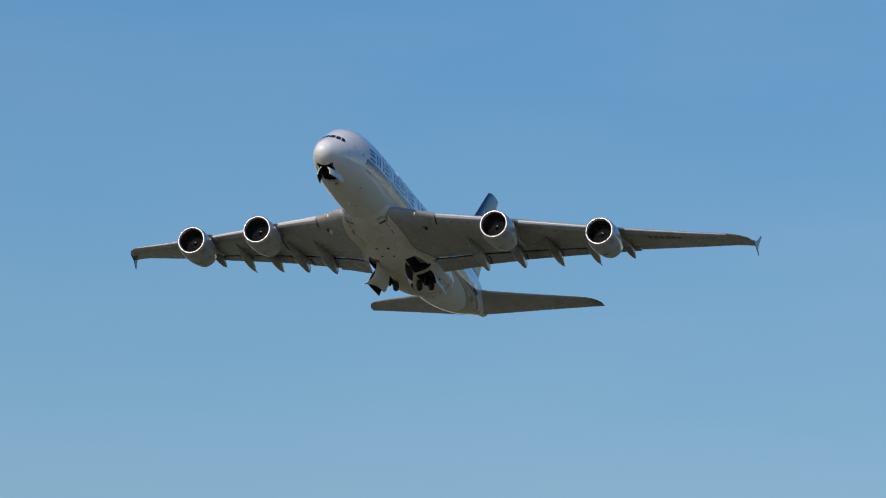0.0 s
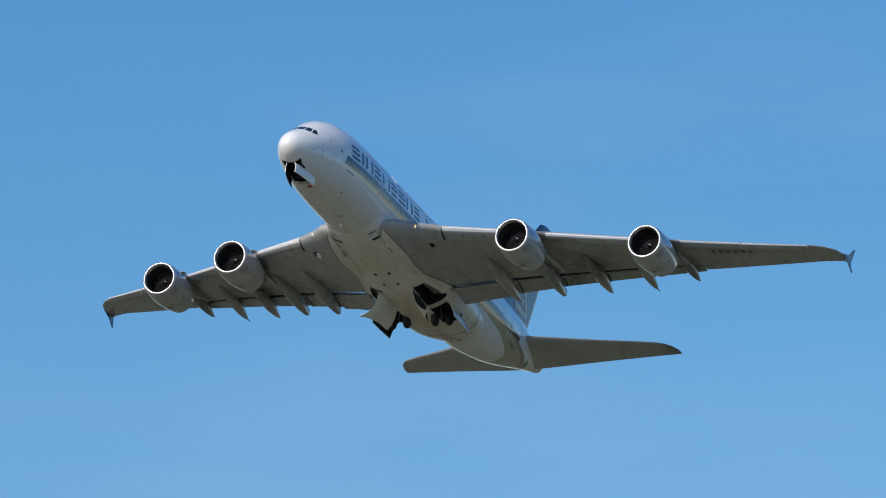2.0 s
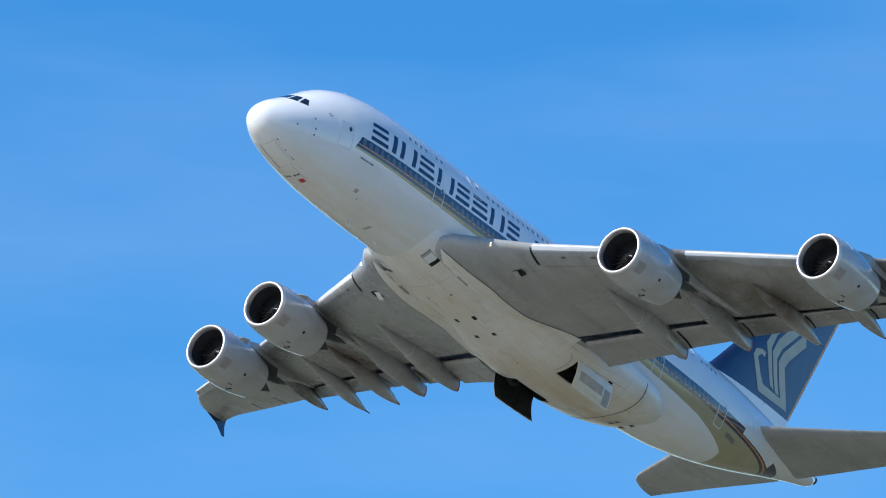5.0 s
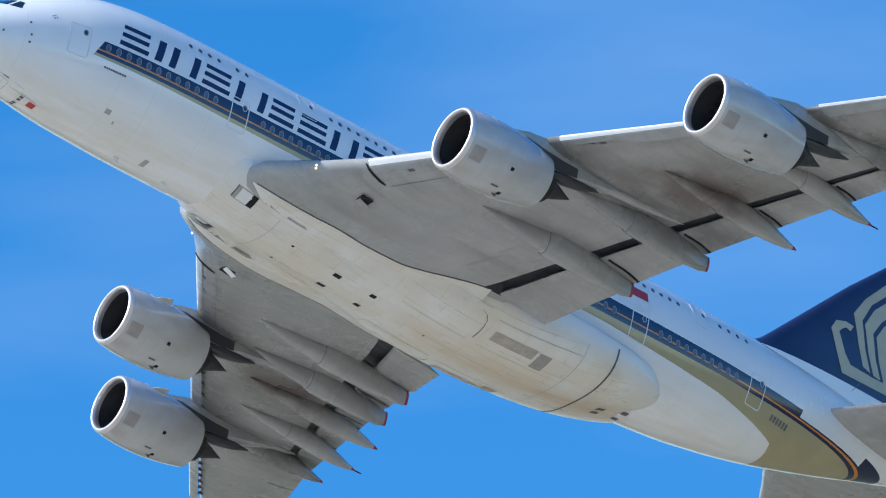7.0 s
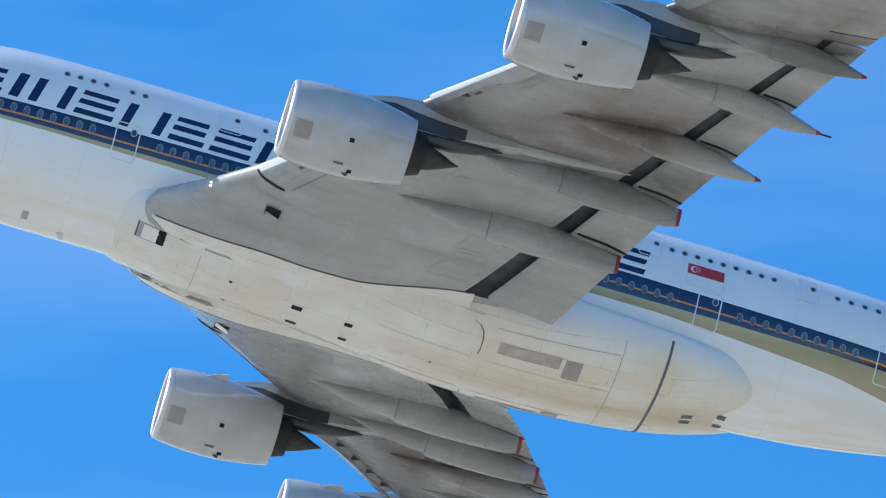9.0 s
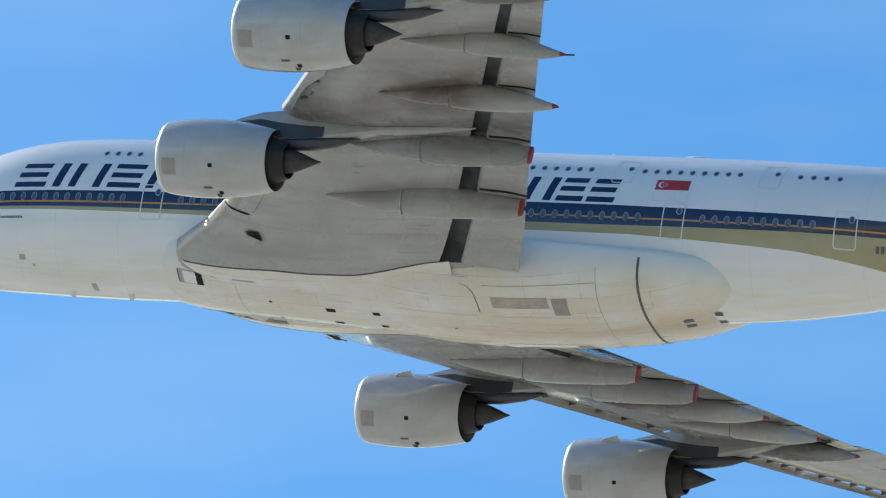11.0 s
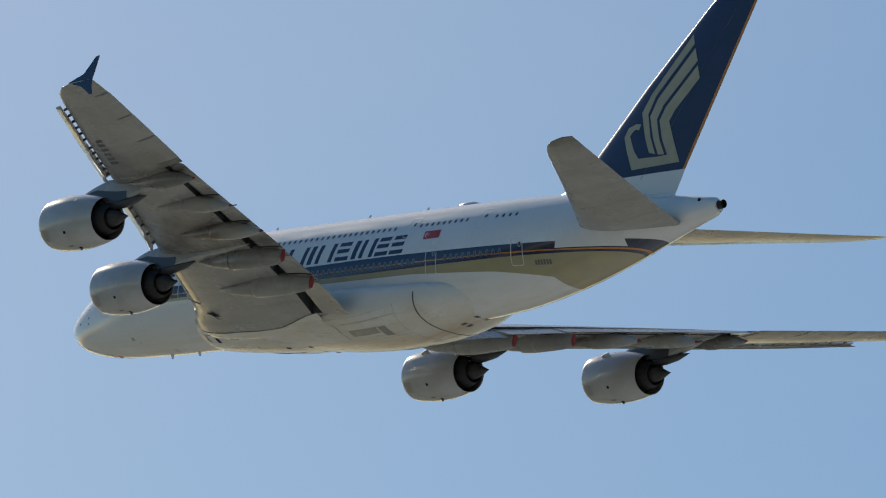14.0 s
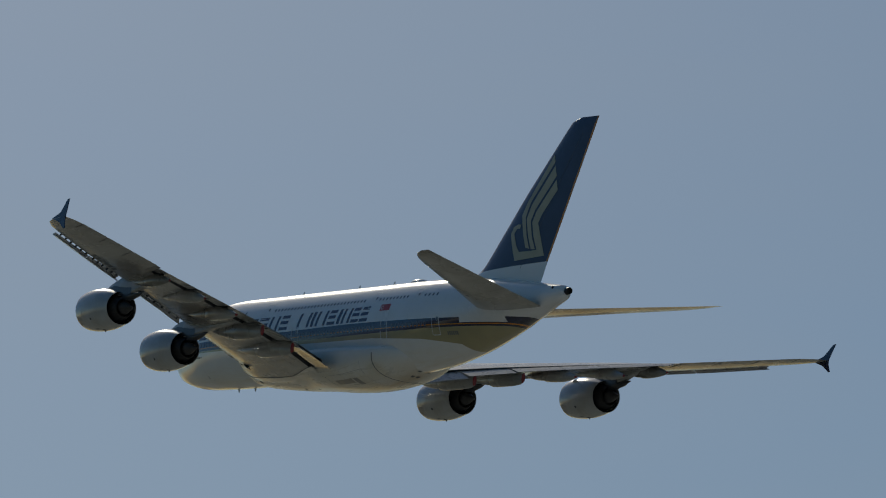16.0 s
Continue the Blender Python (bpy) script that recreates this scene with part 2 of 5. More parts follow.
M_HULL = fuselage_paint()
M_BELLY = fairing_paint()
M_WING = wing_paint()
M_NAC = plain("nacelle_paint", (0.47, 0.475, 0.475), 0.17, 0.0, 0.6, 0.7, 0.16, (0.41, 0.395, 0.365))
M_WHITE = plain("white_paint", (0.78, 0.78, 0.77), 0.25, 0.0, 0.2, 1.0, 0.08)
M_LIP = plain("polished_lip", (0.66, 0.63, 0.61), 0.36, 0.8, 0.0, 2.0, 0.1)
# near-black of dark parts and joints; in recesses it holds the shade
M_DARK = plain("black_and_recess_shade", (0.009, 0.009, 0.01), 0.85, 0.0, 0.0, 2.0, 0.4)
M_DUCT = plain("duct_shade_grey", (0.03, 0.03, 0.034), 0.5, 0.0, 0.0, 2.0, 0.3)
M_HOT = plain("scorched_metal", (0.055, 0.052, 0.05), 0.6, 0.2, 0.0, 2.0, 0.35)
M_CORE = plain("core_cowl_metal", (0.035, 0.034, 0.034), 0.5, 0.4, 0.0, 2.0, 0.3)
M_PYLON = plain("pylon_grey", (0.052, 0.054, 0.06), 0.3, 0.0, 0.1, 1.2, 0.3)
M_NAVY = plain("navy_paint", (0.014, 0.022, 0.075), 0.22, 0.0, 0.3, 1.0, 0.3)
M_GOLD = plain("gold_paint", (0.46, 0.42, 0.29), 0.4, 0.0, 0.2, 1.0, 0.12)
M_ORANGE = plain("orange_paint", (0.55, 0.20, 0.06), 0.4, 0.0, 0.2, 1.0, 0.15)
M_RED = plain("red_paint", (0.52, 0.035, 0.035), 0.4, 0.0, 0.1, 2.0, 0.2)
# red of the end caps, with their shade mixed into the colour
M_CAP = plain("shaded_cap_red", (0.30, 0.028, 0.03), 0.45, 0.0, 0.1, 2.0, 0.25)
M_SLOT = plain("slot_shade_grey", (0.10, 0.102, 0.108), 0.5, 0.0, 0.0, 1.5, 0.45)
M_WORN = plain("worn_patch", (0.34, 0.31, 0.285), 0.45, 0.0, 0.1, 3.0, 0.15)
M_GREYPATCH = plain("grey_patch", (0.40, 0.385, 0.365), 0.45, 0.0, 0.1, 2.0, 0.15)
M_GRIME = plain("grime", (0.36, 0.32, 0.28), 0.55, 0.0, 0.0, 1.6, 0.35, (0.52, 0.45, 0.37))
M_LINE = plain("seal_grey", (0.13, 0.13, 0.135), 0.55, 0.0, 0.0, 3.0, 0.3)
M_FRAME = plain("door_outline_silver", (0.66, 0.67, 0.68), 0.35, 0.0, 0.1, 3.0, 0.12)
M_GLASS = plain("cabin_window", (0.10, 0.115, 0.14), 0.15, 0.0, 0.5, 4.0, 0.3)
M_COCKPIT = plain("cockpit_glass", (0.014, 0.016, 0.018), 0.08, 0.0, 0.5, 4.0, 0.3)
M_RUBBER = plain("tyre_rubber", (0.02, 0.02, 0.02), 0.75, 0.0, 0.0, 4.0, 0.3)
M_STEEL = plain("gear_steel", (0.30, 0.30, 0.31), 0.4, 0.5, 0.0, 3.0, 0.3)


def lamp_glow():
    g = Graph("landing_lamp")
    g.bsdf.inputs["Emission Color"].default_value = (1.0, 0.72, 0.36, 1)
    g.bsdf.inputs["Emission Strength"].default_value = 1.2
    return g.finish((0.8, 0.75, 0.6), 0.2)


M_LAMP = lamp_glow()


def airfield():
    """Unseen ground, its dark grass and pale apron invented to set the bounced light."""
    g = Graph("bounce_ground")
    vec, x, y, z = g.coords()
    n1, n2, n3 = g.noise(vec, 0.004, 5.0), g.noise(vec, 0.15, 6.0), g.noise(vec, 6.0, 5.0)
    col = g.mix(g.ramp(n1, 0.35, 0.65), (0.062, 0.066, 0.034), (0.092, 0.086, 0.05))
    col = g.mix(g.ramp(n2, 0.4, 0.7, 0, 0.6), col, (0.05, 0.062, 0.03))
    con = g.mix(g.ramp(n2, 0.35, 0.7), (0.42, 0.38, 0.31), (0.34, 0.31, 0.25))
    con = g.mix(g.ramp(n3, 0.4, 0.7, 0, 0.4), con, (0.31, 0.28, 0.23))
    # the invented apron turns from dusty to plain grey, to cool the bounce
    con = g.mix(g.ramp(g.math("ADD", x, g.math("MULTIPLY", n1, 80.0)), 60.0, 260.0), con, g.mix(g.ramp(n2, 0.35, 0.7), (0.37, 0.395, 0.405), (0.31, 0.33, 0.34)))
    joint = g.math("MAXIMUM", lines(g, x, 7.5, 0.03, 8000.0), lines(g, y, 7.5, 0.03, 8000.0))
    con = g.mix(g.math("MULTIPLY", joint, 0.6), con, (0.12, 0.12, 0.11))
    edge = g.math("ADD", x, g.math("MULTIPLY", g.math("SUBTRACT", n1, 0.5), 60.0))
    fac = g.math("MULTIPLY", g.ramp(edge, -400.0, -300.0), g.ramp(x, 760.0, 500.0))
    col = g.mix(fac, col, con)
    # grass and asphalt strips between the slabs, added for the wings to mirror
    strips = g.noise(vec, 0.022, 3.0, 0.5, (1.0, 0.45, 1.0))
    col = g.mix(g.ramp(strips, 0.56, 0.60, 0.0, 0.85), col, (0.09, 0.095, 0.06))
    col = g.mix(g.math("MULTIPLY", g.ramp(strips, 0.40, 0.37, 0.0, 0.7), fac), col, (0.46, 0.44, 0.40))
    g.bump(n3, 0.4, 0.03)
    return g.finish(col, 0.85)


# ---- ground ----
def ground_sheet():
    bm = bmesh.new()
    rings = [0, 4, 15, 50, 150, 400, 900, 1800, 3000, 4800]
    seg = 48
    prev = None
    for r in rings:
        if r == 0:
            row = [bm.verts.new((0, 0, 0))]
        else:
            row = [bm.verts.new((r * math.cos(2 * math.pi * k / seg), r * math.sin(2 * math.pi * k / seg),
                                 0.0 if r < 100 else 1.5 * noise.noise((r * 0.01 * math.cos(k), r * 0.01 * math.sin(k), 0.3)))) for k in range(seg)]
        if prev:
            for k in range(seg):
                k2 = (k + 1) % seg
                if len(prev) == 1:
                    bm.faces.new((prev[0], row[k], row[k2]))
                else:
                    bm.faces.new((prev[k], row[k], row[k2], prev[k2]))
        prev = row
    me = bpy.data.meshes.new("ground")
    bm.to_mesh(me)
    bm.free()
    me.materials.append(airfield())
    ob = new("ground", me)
    tagged(ob, "unseen ground with made-up zones of grass and pale concrete for bounced light", "ground", kind="structure")


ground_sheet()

# ---- the airliner ----
airliner = new("airliner")
tagged(airliner, "white four-engined double-deck airliner with navy and gold stripes, climbing", "airplane")


def part(name, bm, material, parent, label="", smooth=38.0, origin=None):
    """Link a bmesh as one mesh object under a thing or a part. origin: where its own space sits in the airliner's."""
    bmesh.ops.recalc_face_normals(bm, faces=bm.faces)
    lim = radians(smooth)
    for f in bm.faces:
        f.smooth = smooth > 0
    for e in bm.edges:
        if len(e.link_faces) == 2 and e.calc_face_angle(0) > lim:
            e.smooth = False
    me = bpy.data.meshes.new(name)
    bm.to_mesh(me)
    bm.free()
    for m in material if isinstance(material, (list, tuple)) else (material,):
        me.materials.append(m)
    ob = new(name, me)
    ob.parent = parent
    if origin:
        ob.location = origin
    if label:
        ob["label"] = label
    return ob


def shared(name, me, parent, m):
    ob = new(name, me)
    ob.parent = parent
    ob.matrix_basis = m
    return ob


def loft(bm, loops, closed=True, cap=(True, True), mat=0):
    """Skin between loops of points."""
    rows = [[bm.verts.new(p) for p in lp] for lp in loops]
    n = len(rows[0])
    for a, b in zip(rows, rows[1:]):
        for k in range(n if closed else n - 1):
            k2 = (k + 1) % n
            bm.faces.new((a[k], a[k2], b[k2], b[k])).material_index = mat
    for flag, row in ((cap[0], rows[0]), (cap[1], rows[-1])):
        if flag and closed:
            bm.faces.new(row).material_index = mat
    return rows


def tube(bm, path, radii, seg=24, cap=(True, True), mat=0):
    """Lathe along +s (aft = -x): path of (x, y, z) centres, circles in the y-z plane."""
    loft(bm, [[(c[0], c[1] + r * math.cos(2 * math.pi * k / seg), c[2] + r * math.sin(2 * math.pi * k / seg)) for k in range(seg)]
              for c, r in zip(path, radii)], cap=cap, mat=mat)


def slab(bm, corners, thick, mat=0):
    """A plate from a ring of corners, thickened both ways along its normal."""
    pts = [Vector(c) for c in corners]
    nrm = (pts[1] - pts[0]).cross(pts[2] - pts[0]).normalized() * (thick / 2)
    loft(bm, [[p - nrm for p in pts], [p + nrm for p in pts]], mat=mat)


def interp(x, xs, ys):
    return float(np.interp(x, xs, ys))


def smooth_interp(x, xs, ys):
    """Monotone cubic through the knots."""
    i = min(max(int(np.searchsorted(xs, x)) - 1, 0), len(xs) - 2)
    h = np.diff(xs)
    d = np.diff(ys) / h

    def slope(k):
        if k <= 0 or k >= len(xs) - 1:
            return d[0] if k <= 0 else d[-1]
        return 0.0 if d[k - 1] * d[k] <= 0 else 2 * d[k - 1] * d[k] / (d[k - 1] + d[k])

    t = (x - xs[i]) / h[i]
    m0, m1 = slope(i) * h[i], slope(i + 1) * h[i]
    return (2 * t**3 - 3 * t**2 + 1) * ys[i] + (t**3 - 2 * t**2 + t) * m0 + (-2 * t**3 + 3 * t**2) * ys[i + 1] + (t**3 - t**2) * m1


# hull sections: station aft of the nose, crown, keel, half width, height of the widest point
ST = [0.25, 0.265, 0.30, 0.40, 0.75, 1.3, 2.2, 3.2, 4.2, 5.2, 6.2, 8, 10, 12, 15, 18, 45, 50, 53, 56, 60, 65, 68, 70, 70.35]
CROWN = [-1.7, -1.555, -1.44, -1.25, -0.78, -0.28, 0.32, 0.95, 1.65, 2.3, 2.85, 3.52, 3.93, 4.12, 4.2, 4.2, 4.2, 4.15, 4.08, 3.95, 3.65, 3.1, 2.75, 2.5, 2.3]
KEEL = [-1.7, -1.845, -1.96, -2.15, -2.55, -2.92, -3.3, -3.56, -3.75, -3.88, -3.97, -4.08, -4.12, -4.18, -4.2, -4.2, -4.2, -3.85, -3.4, -2.8, -1.75, -0.2, 0.7, 1.25, 1.5]
HALF = [0.0, 0.16, 0.29, 0.5, 0.88, 1.22, 1.64, 1.98, 2.26, 2.52, 2.76, 3.15, 3.38, 3.5, 3.57, 3.57, 3.57, 3.5, 3.35, 3.1, 2.6, 1.75, 1.1, 0.6, 0.4]
MID = [-1.7, -1.7, -1.695, -1.69, -1.66, -1.6, -1.5, -1.32, -1.08, -0.9, -0.75, -0.5, -0.35, -0.25, -0.15, -0.1, -0.1, 0.0, 0.15, 0.4, 0.75, 1.3, 1.6, 1.85, 1.9]


def hull(s, ang):
    """Point of the hull at station s; ang 0 is port, 90 degrees the crown."""
    ct, kl, w, zm = (smooth_interp(s, ST, q) for q in (CROWN, KEEL, HALF, MID))
    sn = math.sin(ang)
    return Vector((-s, w * math.cos(ang), zm + sn * ((ct - zm) if sn > 0 else (zm - kl))))


def hull_at(s, z, side=1, out=0.0):
    """Port (side 1) or starboard hull point at height z, lifted by out along the normal; also its normal."""
    ct, kl, w, zm = (smooth_interp(s, ST, q) for q in (CROWN, KEEL, HALF, MID))
    h = (ct - zm) if z > zm else (zm - kl)
    ang = math.asin(max(-1, min(1, (z - zm) / h)))
    p = hull(s, ang)
    du = hull(s + 0.05, ang) - hull(s - 0.05, ang)
    dv = hull(s, ang + 0.02) - hull(s, ang - 0.02)
    nrm = dv.cross(du).normalized()
    if nrm.y < 0:
        nrm = -nrm
    p = p + nrm * out
    if side < 0:
        p, nrm = Vector((p.x, -p.y, p.z)), Vector((nrm.x, -nrm.y, nrm.z))
    return p, nrm


NOSE_BAY = (1.9, 5.2, 0.92)  # stations and half width of the nose gear well


def build_hull():
    bm = bmesh.new()
    seg = 96
    stations = sorted(set([1.75, 0.2505, 0.253, 0.258, 0.265, 0.28, 0.30, 0.33, 0.365, 0.40, 0.44, 0.5, 0.6, 0.75, 0.9, 1.1, 1.3, 1.6, 1.9, 2.2, 2.45, 2.8, 3.2, 3.7, 4.2, 4.7, 5.2, 5.65, 6.1, 6.6, 7.3, 8, 9, 10, 11, 12, 13.5]
                          + [15 + 1.5 * k for k in range(21)] + [46 + 0.8 * k for k in range(30)] + [69.6, 70.0, 70.35]))
    rows = loft(bm, [[hull(s, 2 * math.pi * k / seg) for k in range(seg)] for s in stations])
    doomed = []
    for f in bm.faces:
        c = f.calc_center_median()
        if len(f.verts) == 4 and NOSE_BAY[0] < -c.x < NOSE_BAY[1] and abs(c.y) < NOSE_BAY[2] and c.z < -2:
            doomed.append(f)
    bmesh.ops.delete(bm, geom=doomed, context="FACES")
    return part("fuselage", bm, M_HULL, airliner, "white hull with navy belt, orange line and gold sweep")


fuselage = build_hull()


def hull_strip(bm, s0, s1, z0, z1, side=1, lift=0.006, slant=0.0, n=2, nz=4, mat=0):
    """A thin patch that follows the hull: from station s0 to s1 and height z0 to z1; slant leans its top aft."""
    rows = []
    for i in range(n + 1):
        row = []
        for j in range(nz + 1):
            z = z0 + (z1 - z0) * j / nz
            s = s0 + (s1 - s0) * i / n + slant * (z - z0)
            row.append(bm.verts.new(hull_at(s, z, side, lift)[0]))
        rows.append(row)
    for a, b in zip(rows, rows[1:]):
        for j in range(nz):
            bm.faces.new((a[j], a[j + 1], b[j + 1], b[j])).material_index = mat


def hull_frame(name, s0, s1, z0, z1, side, parent, width=0.06, label=""):
    """An outline of rounded rectangular shape on the hull."""
    bm = bmesh.new()
    r = 0.16
    ring = []
    for cx, cz, a0 in ((s1 - r, z1 - r, 0), (s0 + r, z1 - r, 90), (s0 + r, z0 + r, 180), (s1 - r, z0 + r, 270)):
        for k in range(4):
            a = radians(a0 + 30 * k)
            ring.append((cx, cz, math.cos(a), math.sin(a)))
    dense = []
    for (c0, z_0, a0, b0), (c1, z_1, a1, b1) in zip(ring, ring[1:] + ring[:1]):
        n = max(1, int(math.hypot(c1 + r * a1 - c0 - r * a0, z_1 + r * b1 - z_0 - r * b0) / 0.2))
        dense += [(c0 + (c1 - c0) * k / n, z_0 + (z_1 - z_0) * k / n, a0 + (a1 - a0) * k / n, b0 + (b1 - b0) * k / n) for k in range(n)]
    ring = dense
    outer = [hull_at(c + r * ca, z + r * sa, side, 0.012)[0] for c, z, ca, sa in ring]
    inner = [hull_at(c + (r - width) * ca, z + (r - width) * sa, side, 0.012)[0] for c, z, ca, sa in ring]
    base = [hull_at(c + r * ca, z + r * sa, side, -0.01)[0] for c, z, ca, sa in ring]
    base2 = [hull_at(c + (r - width) * ca, z + (r - width) * sa, side, -0.01)[0] for c, z, ca, sa in ring]
    loft(bm, [base, outer, inner, base2], cap=(False, False))
    return part(name, bm, M_FRAME, parent, label)


# cabin windows
def window_mesh(name, w, h, mats):
    bm = bmesh.new()
    seg = 14

    def ring(fw, fh, z):
        return [(fw * math.cos(2 * math.pi * k / seg), fh * math.sin(2 * math.pi * k / seg), z) for k in range(seg)]

    r = loft(bm, [ring(w / 2 + .035, h / 2 + .035, -0.01), ring(w / 2 + .035, h / 2 + .035, 0.012), ring(w / 2, h / 2, 0.012), ring(w / 2 - .01, h / 2 - .01, 0.004)], cap=(False, True))
    for f in bm.faces:
        f.material_index = 0
    bm.faces.ensure_lookup_table()
    bm.faces[len(bm.faces) - 1].material_index = 1
    me = bpy.data.meshes.new(name)
    bmesh.ops.recalc_face_normals(bm, faces=bm.faces)
    bm.to_mesh(me)
    bm.free()
    for m in mats:
        me.materials.append(m)
    return me


M_SURROUND = plain("window_surround", (0.20, 0.22, 0.28), 0.4, 0.2, 0.0, 4.0, 0.2)
M_SURROUND2 = plain("upper_window_surround", (0.42, 0.45, 0.50), 0.4, 0.2, 0.0, 4.0, 0.2)
WIN_MAIN = window_mesh("window", 0.25, 0.40, (M_SURROUND, M_GLASS))
M_GLASS2 = plain("upper_window_glass", (0.055, 0.065, 0.08), 0.15, 0.0, 0.5, 4.0, 0.3)
WIN_UP = window_mesh("window", 0.25, 0.33, (M_SURROUND2, M_GLASS2))


def on_hull(s, z, side, out=0.0):
    p, nrm = hull_at(s, z, side, out)
    up = Vector((0, 0, 1))
    xa = up.cross(nrm).normalized()
    ya = nrm.cross(xa)
    return Matrix(((xa.x, ya.x, nrm.x, p.x), (xa.y, ya.y, nrm.y, p.y), (xa.z, ya.z, nrm.z, p.z), (0, 0, 0, 1)))


MAIN_WINDOWS = [8.45 + 0.62 * k for k in range(12)] + [18.45 + 0.62 * k for k in range(15)] + [29.2 + 0.62 * k for k in range(23)] + [46.2 + 0.625 * k for k in range(10)]
UPPER_WINDOWS = [13.56 + 0.62 * k for k in range(4)] + [16.65, 17.27] + [23.0 + 0.62 * k for k in range(28)] + [42.55 + 0.62 * k for k in range(9)] + [50.6 + 0.67 * k for k in range(4)]
for side in (1, -1):
    for s in MAIN_WINDOWS:
        shared("window", WIN_MAIN, fuselage, on_hull(s, -0.48, side))
    for s in UPPER_WINDOWS:
        shared("window", WIN_UP, fuselage, on_hull(s, 2.26, side))
    for s, slim in ((6.25, 0), (16.3, 0), (27.6, 0), (44.1, 0), (52.9, 0)):
        d = hull_frame("cabin_door", s, s + 1.16, -1.55, 0.33, side, fuselage)
        shared("door_window", WIN_UP, d, on_hull(s + 0.85, -0.1, side, 0.004))
    for s in (20.85, 41.0, 48.6):
        d = hull_frame("cabin_door", s, s + 1.1, 1.42, 3.02, side, fuselage, 0.045)
        shared("door_window", WIN_UP, d, on_hull(s + 0.8, 2.4, side, 0.004))

# cockpit windows, three a side
def build_cockpit():
    bvh = BVHTree.FromObject(fuselage, bpy.context.evaluated_depsgraph_get())
    # corners in the frontal plane: half breadth and height, thrown back on to the hull
    quads = (((0.05, 0.0), (0.68, -0.03), (0.66, 0.56), (0.05, 0.60)),
             ((0.78, -0.06), (1.28, -0.16), (1.20, 0.42), (0.77, 0.55)),
             ((1.38, -0.20), (1.78, -0.28), (1.54, 0.28), (1.30, 0.40)))
    for side in (1, -1):
        for q in quads:
            bm = bmesh.new()
            n = 4
            grid = []
            for i in range(n + 1):
                row = []
                for j in range(n + 1):
                    u, v = i / n, j / n
                    yy = (q[0][0] * (1 - u) + q[1][0] * u) * (1 - v) + (q[3][0] * (1 - u) + q[2][0] * u) * v
                    zz = (q[0][1] * (1 - u) + q[1][1] * u) * (1 - v) + (q[3][1] * (1 - u) + q[2][1] * u) * v + COCK_LIFT
                    hit = bvh.ray_cast(Vector((3, side * yy, zz)), Vector((-1, 0, 0)))
                    row.append(bm.verts.new(hit[0] + hit[1] * 0.012))
                grid.append(row)
            for a, b in zip(grid, grid[1:]):
                for j in range(n):
                    bm.faces.new((a[j], a[j + 1], b[j + 1], b[j]))
            part("cockpit_window", bm, M_COCKPIT, fuselage, "dark cockpit glass")


COCK_LIFT = 0.47
build_cockpit()

# ---- belly fairing ----
FS = [16.6, 18, 20, 23, 26.5, 29, 33, 36, 40, 43.4, 45.3, 46.9, 48.2]
FB = [-3.9, -4.28, -4.5, -4.74, -4.97, -5.05, -5.28, -5.36, -5.25, -4.85, -4.46, -4.05, -3.65]
FW = [2.0, 2.9, 3.15, 3.2, 3.3, 3.62, 4.25, 4.3, 4.05, 3.76, 3.4, 2.8, 2.0]
FT = [-1.2, -1.4, -1.6, -1.65, -1.6, -1.6, -1.6, -1.6, -1.65, -1.7, -1.7, -1.75, -1.8]
WELLS = ((30.4, 34.6, 1.75, 3.75), (35.4, 39.8, 1.7, 3.4))  # wheel wells: stations, breadth from and to


def fairing(s, ang):
    b, w, tp = (smooth_interp(s, FS, q) for q in (FB, FW, FT))
    zm, k = tp - 0.9, 2.0 / interp(s, [26, 32], [2.0, 2.5])
    c, sn = math.cos(ang), math.sin(ang)
    return Vector((-s, w * math.copysign(abs(c) ** k, c), zm + math.copysign(abs(sn) ** k, sn) * ((tp - zm) if sn > 0 else (zm - b))))


def build_fairing():
    bm = bmesh.new()
    seg = 120
    stations = sorted(set([16.6, 17.2] + [18 + 0.62 * k for k in range(20)] + [30.4 + 0.6 * k for k in range(8)] + [35.4 + 0.55 * k for k in range(9)]
                          + [40.4, 41.2, 42, 42.8, 43.4, 44.2, 45, 45.8, 46.6, 47.2, 47.7, 48.2]))
    loft(bm, [[fairing(s, 2 * math.pi * k / seg) for k in range(seg)] for s in stations])
    doomed = []
    for f in bm.faces:
        c = f.calc_center_median()
        if len(f.verts) == 4 and c.z < -3.6 and any(a < -c.x < b and lo < abs(c.y) < hi for a, b, lo, hi in WELLS):
            doomed.append(f)
    bmesh.ops.delete(bm, geom=doomed, context="FACES")
    return part("belly_fairing", bm, M_BELLY, airliner, "dusty off-white belly fairing with stained panels")


belly = build_fairing()


def whole_belly_tree():
    """The belly and keel without openings, to lay plates on."""
    bm = bmesh.new()
    loft(bm, [[fairing(16.6 + 0.5 * i, 2 * math.pi * k / 96) for k in range(96)] for i in range(64)])
    loft(bm, [[hull(0.3 + 0.5 * i, 2 * math.pi * k / 96) for k in range(96)] for i in range(140)])
    tree = BVHTree.FromBMesh(bm)
    bm.free()
    return tree


BELLY_TREE = whole_belly_tree()


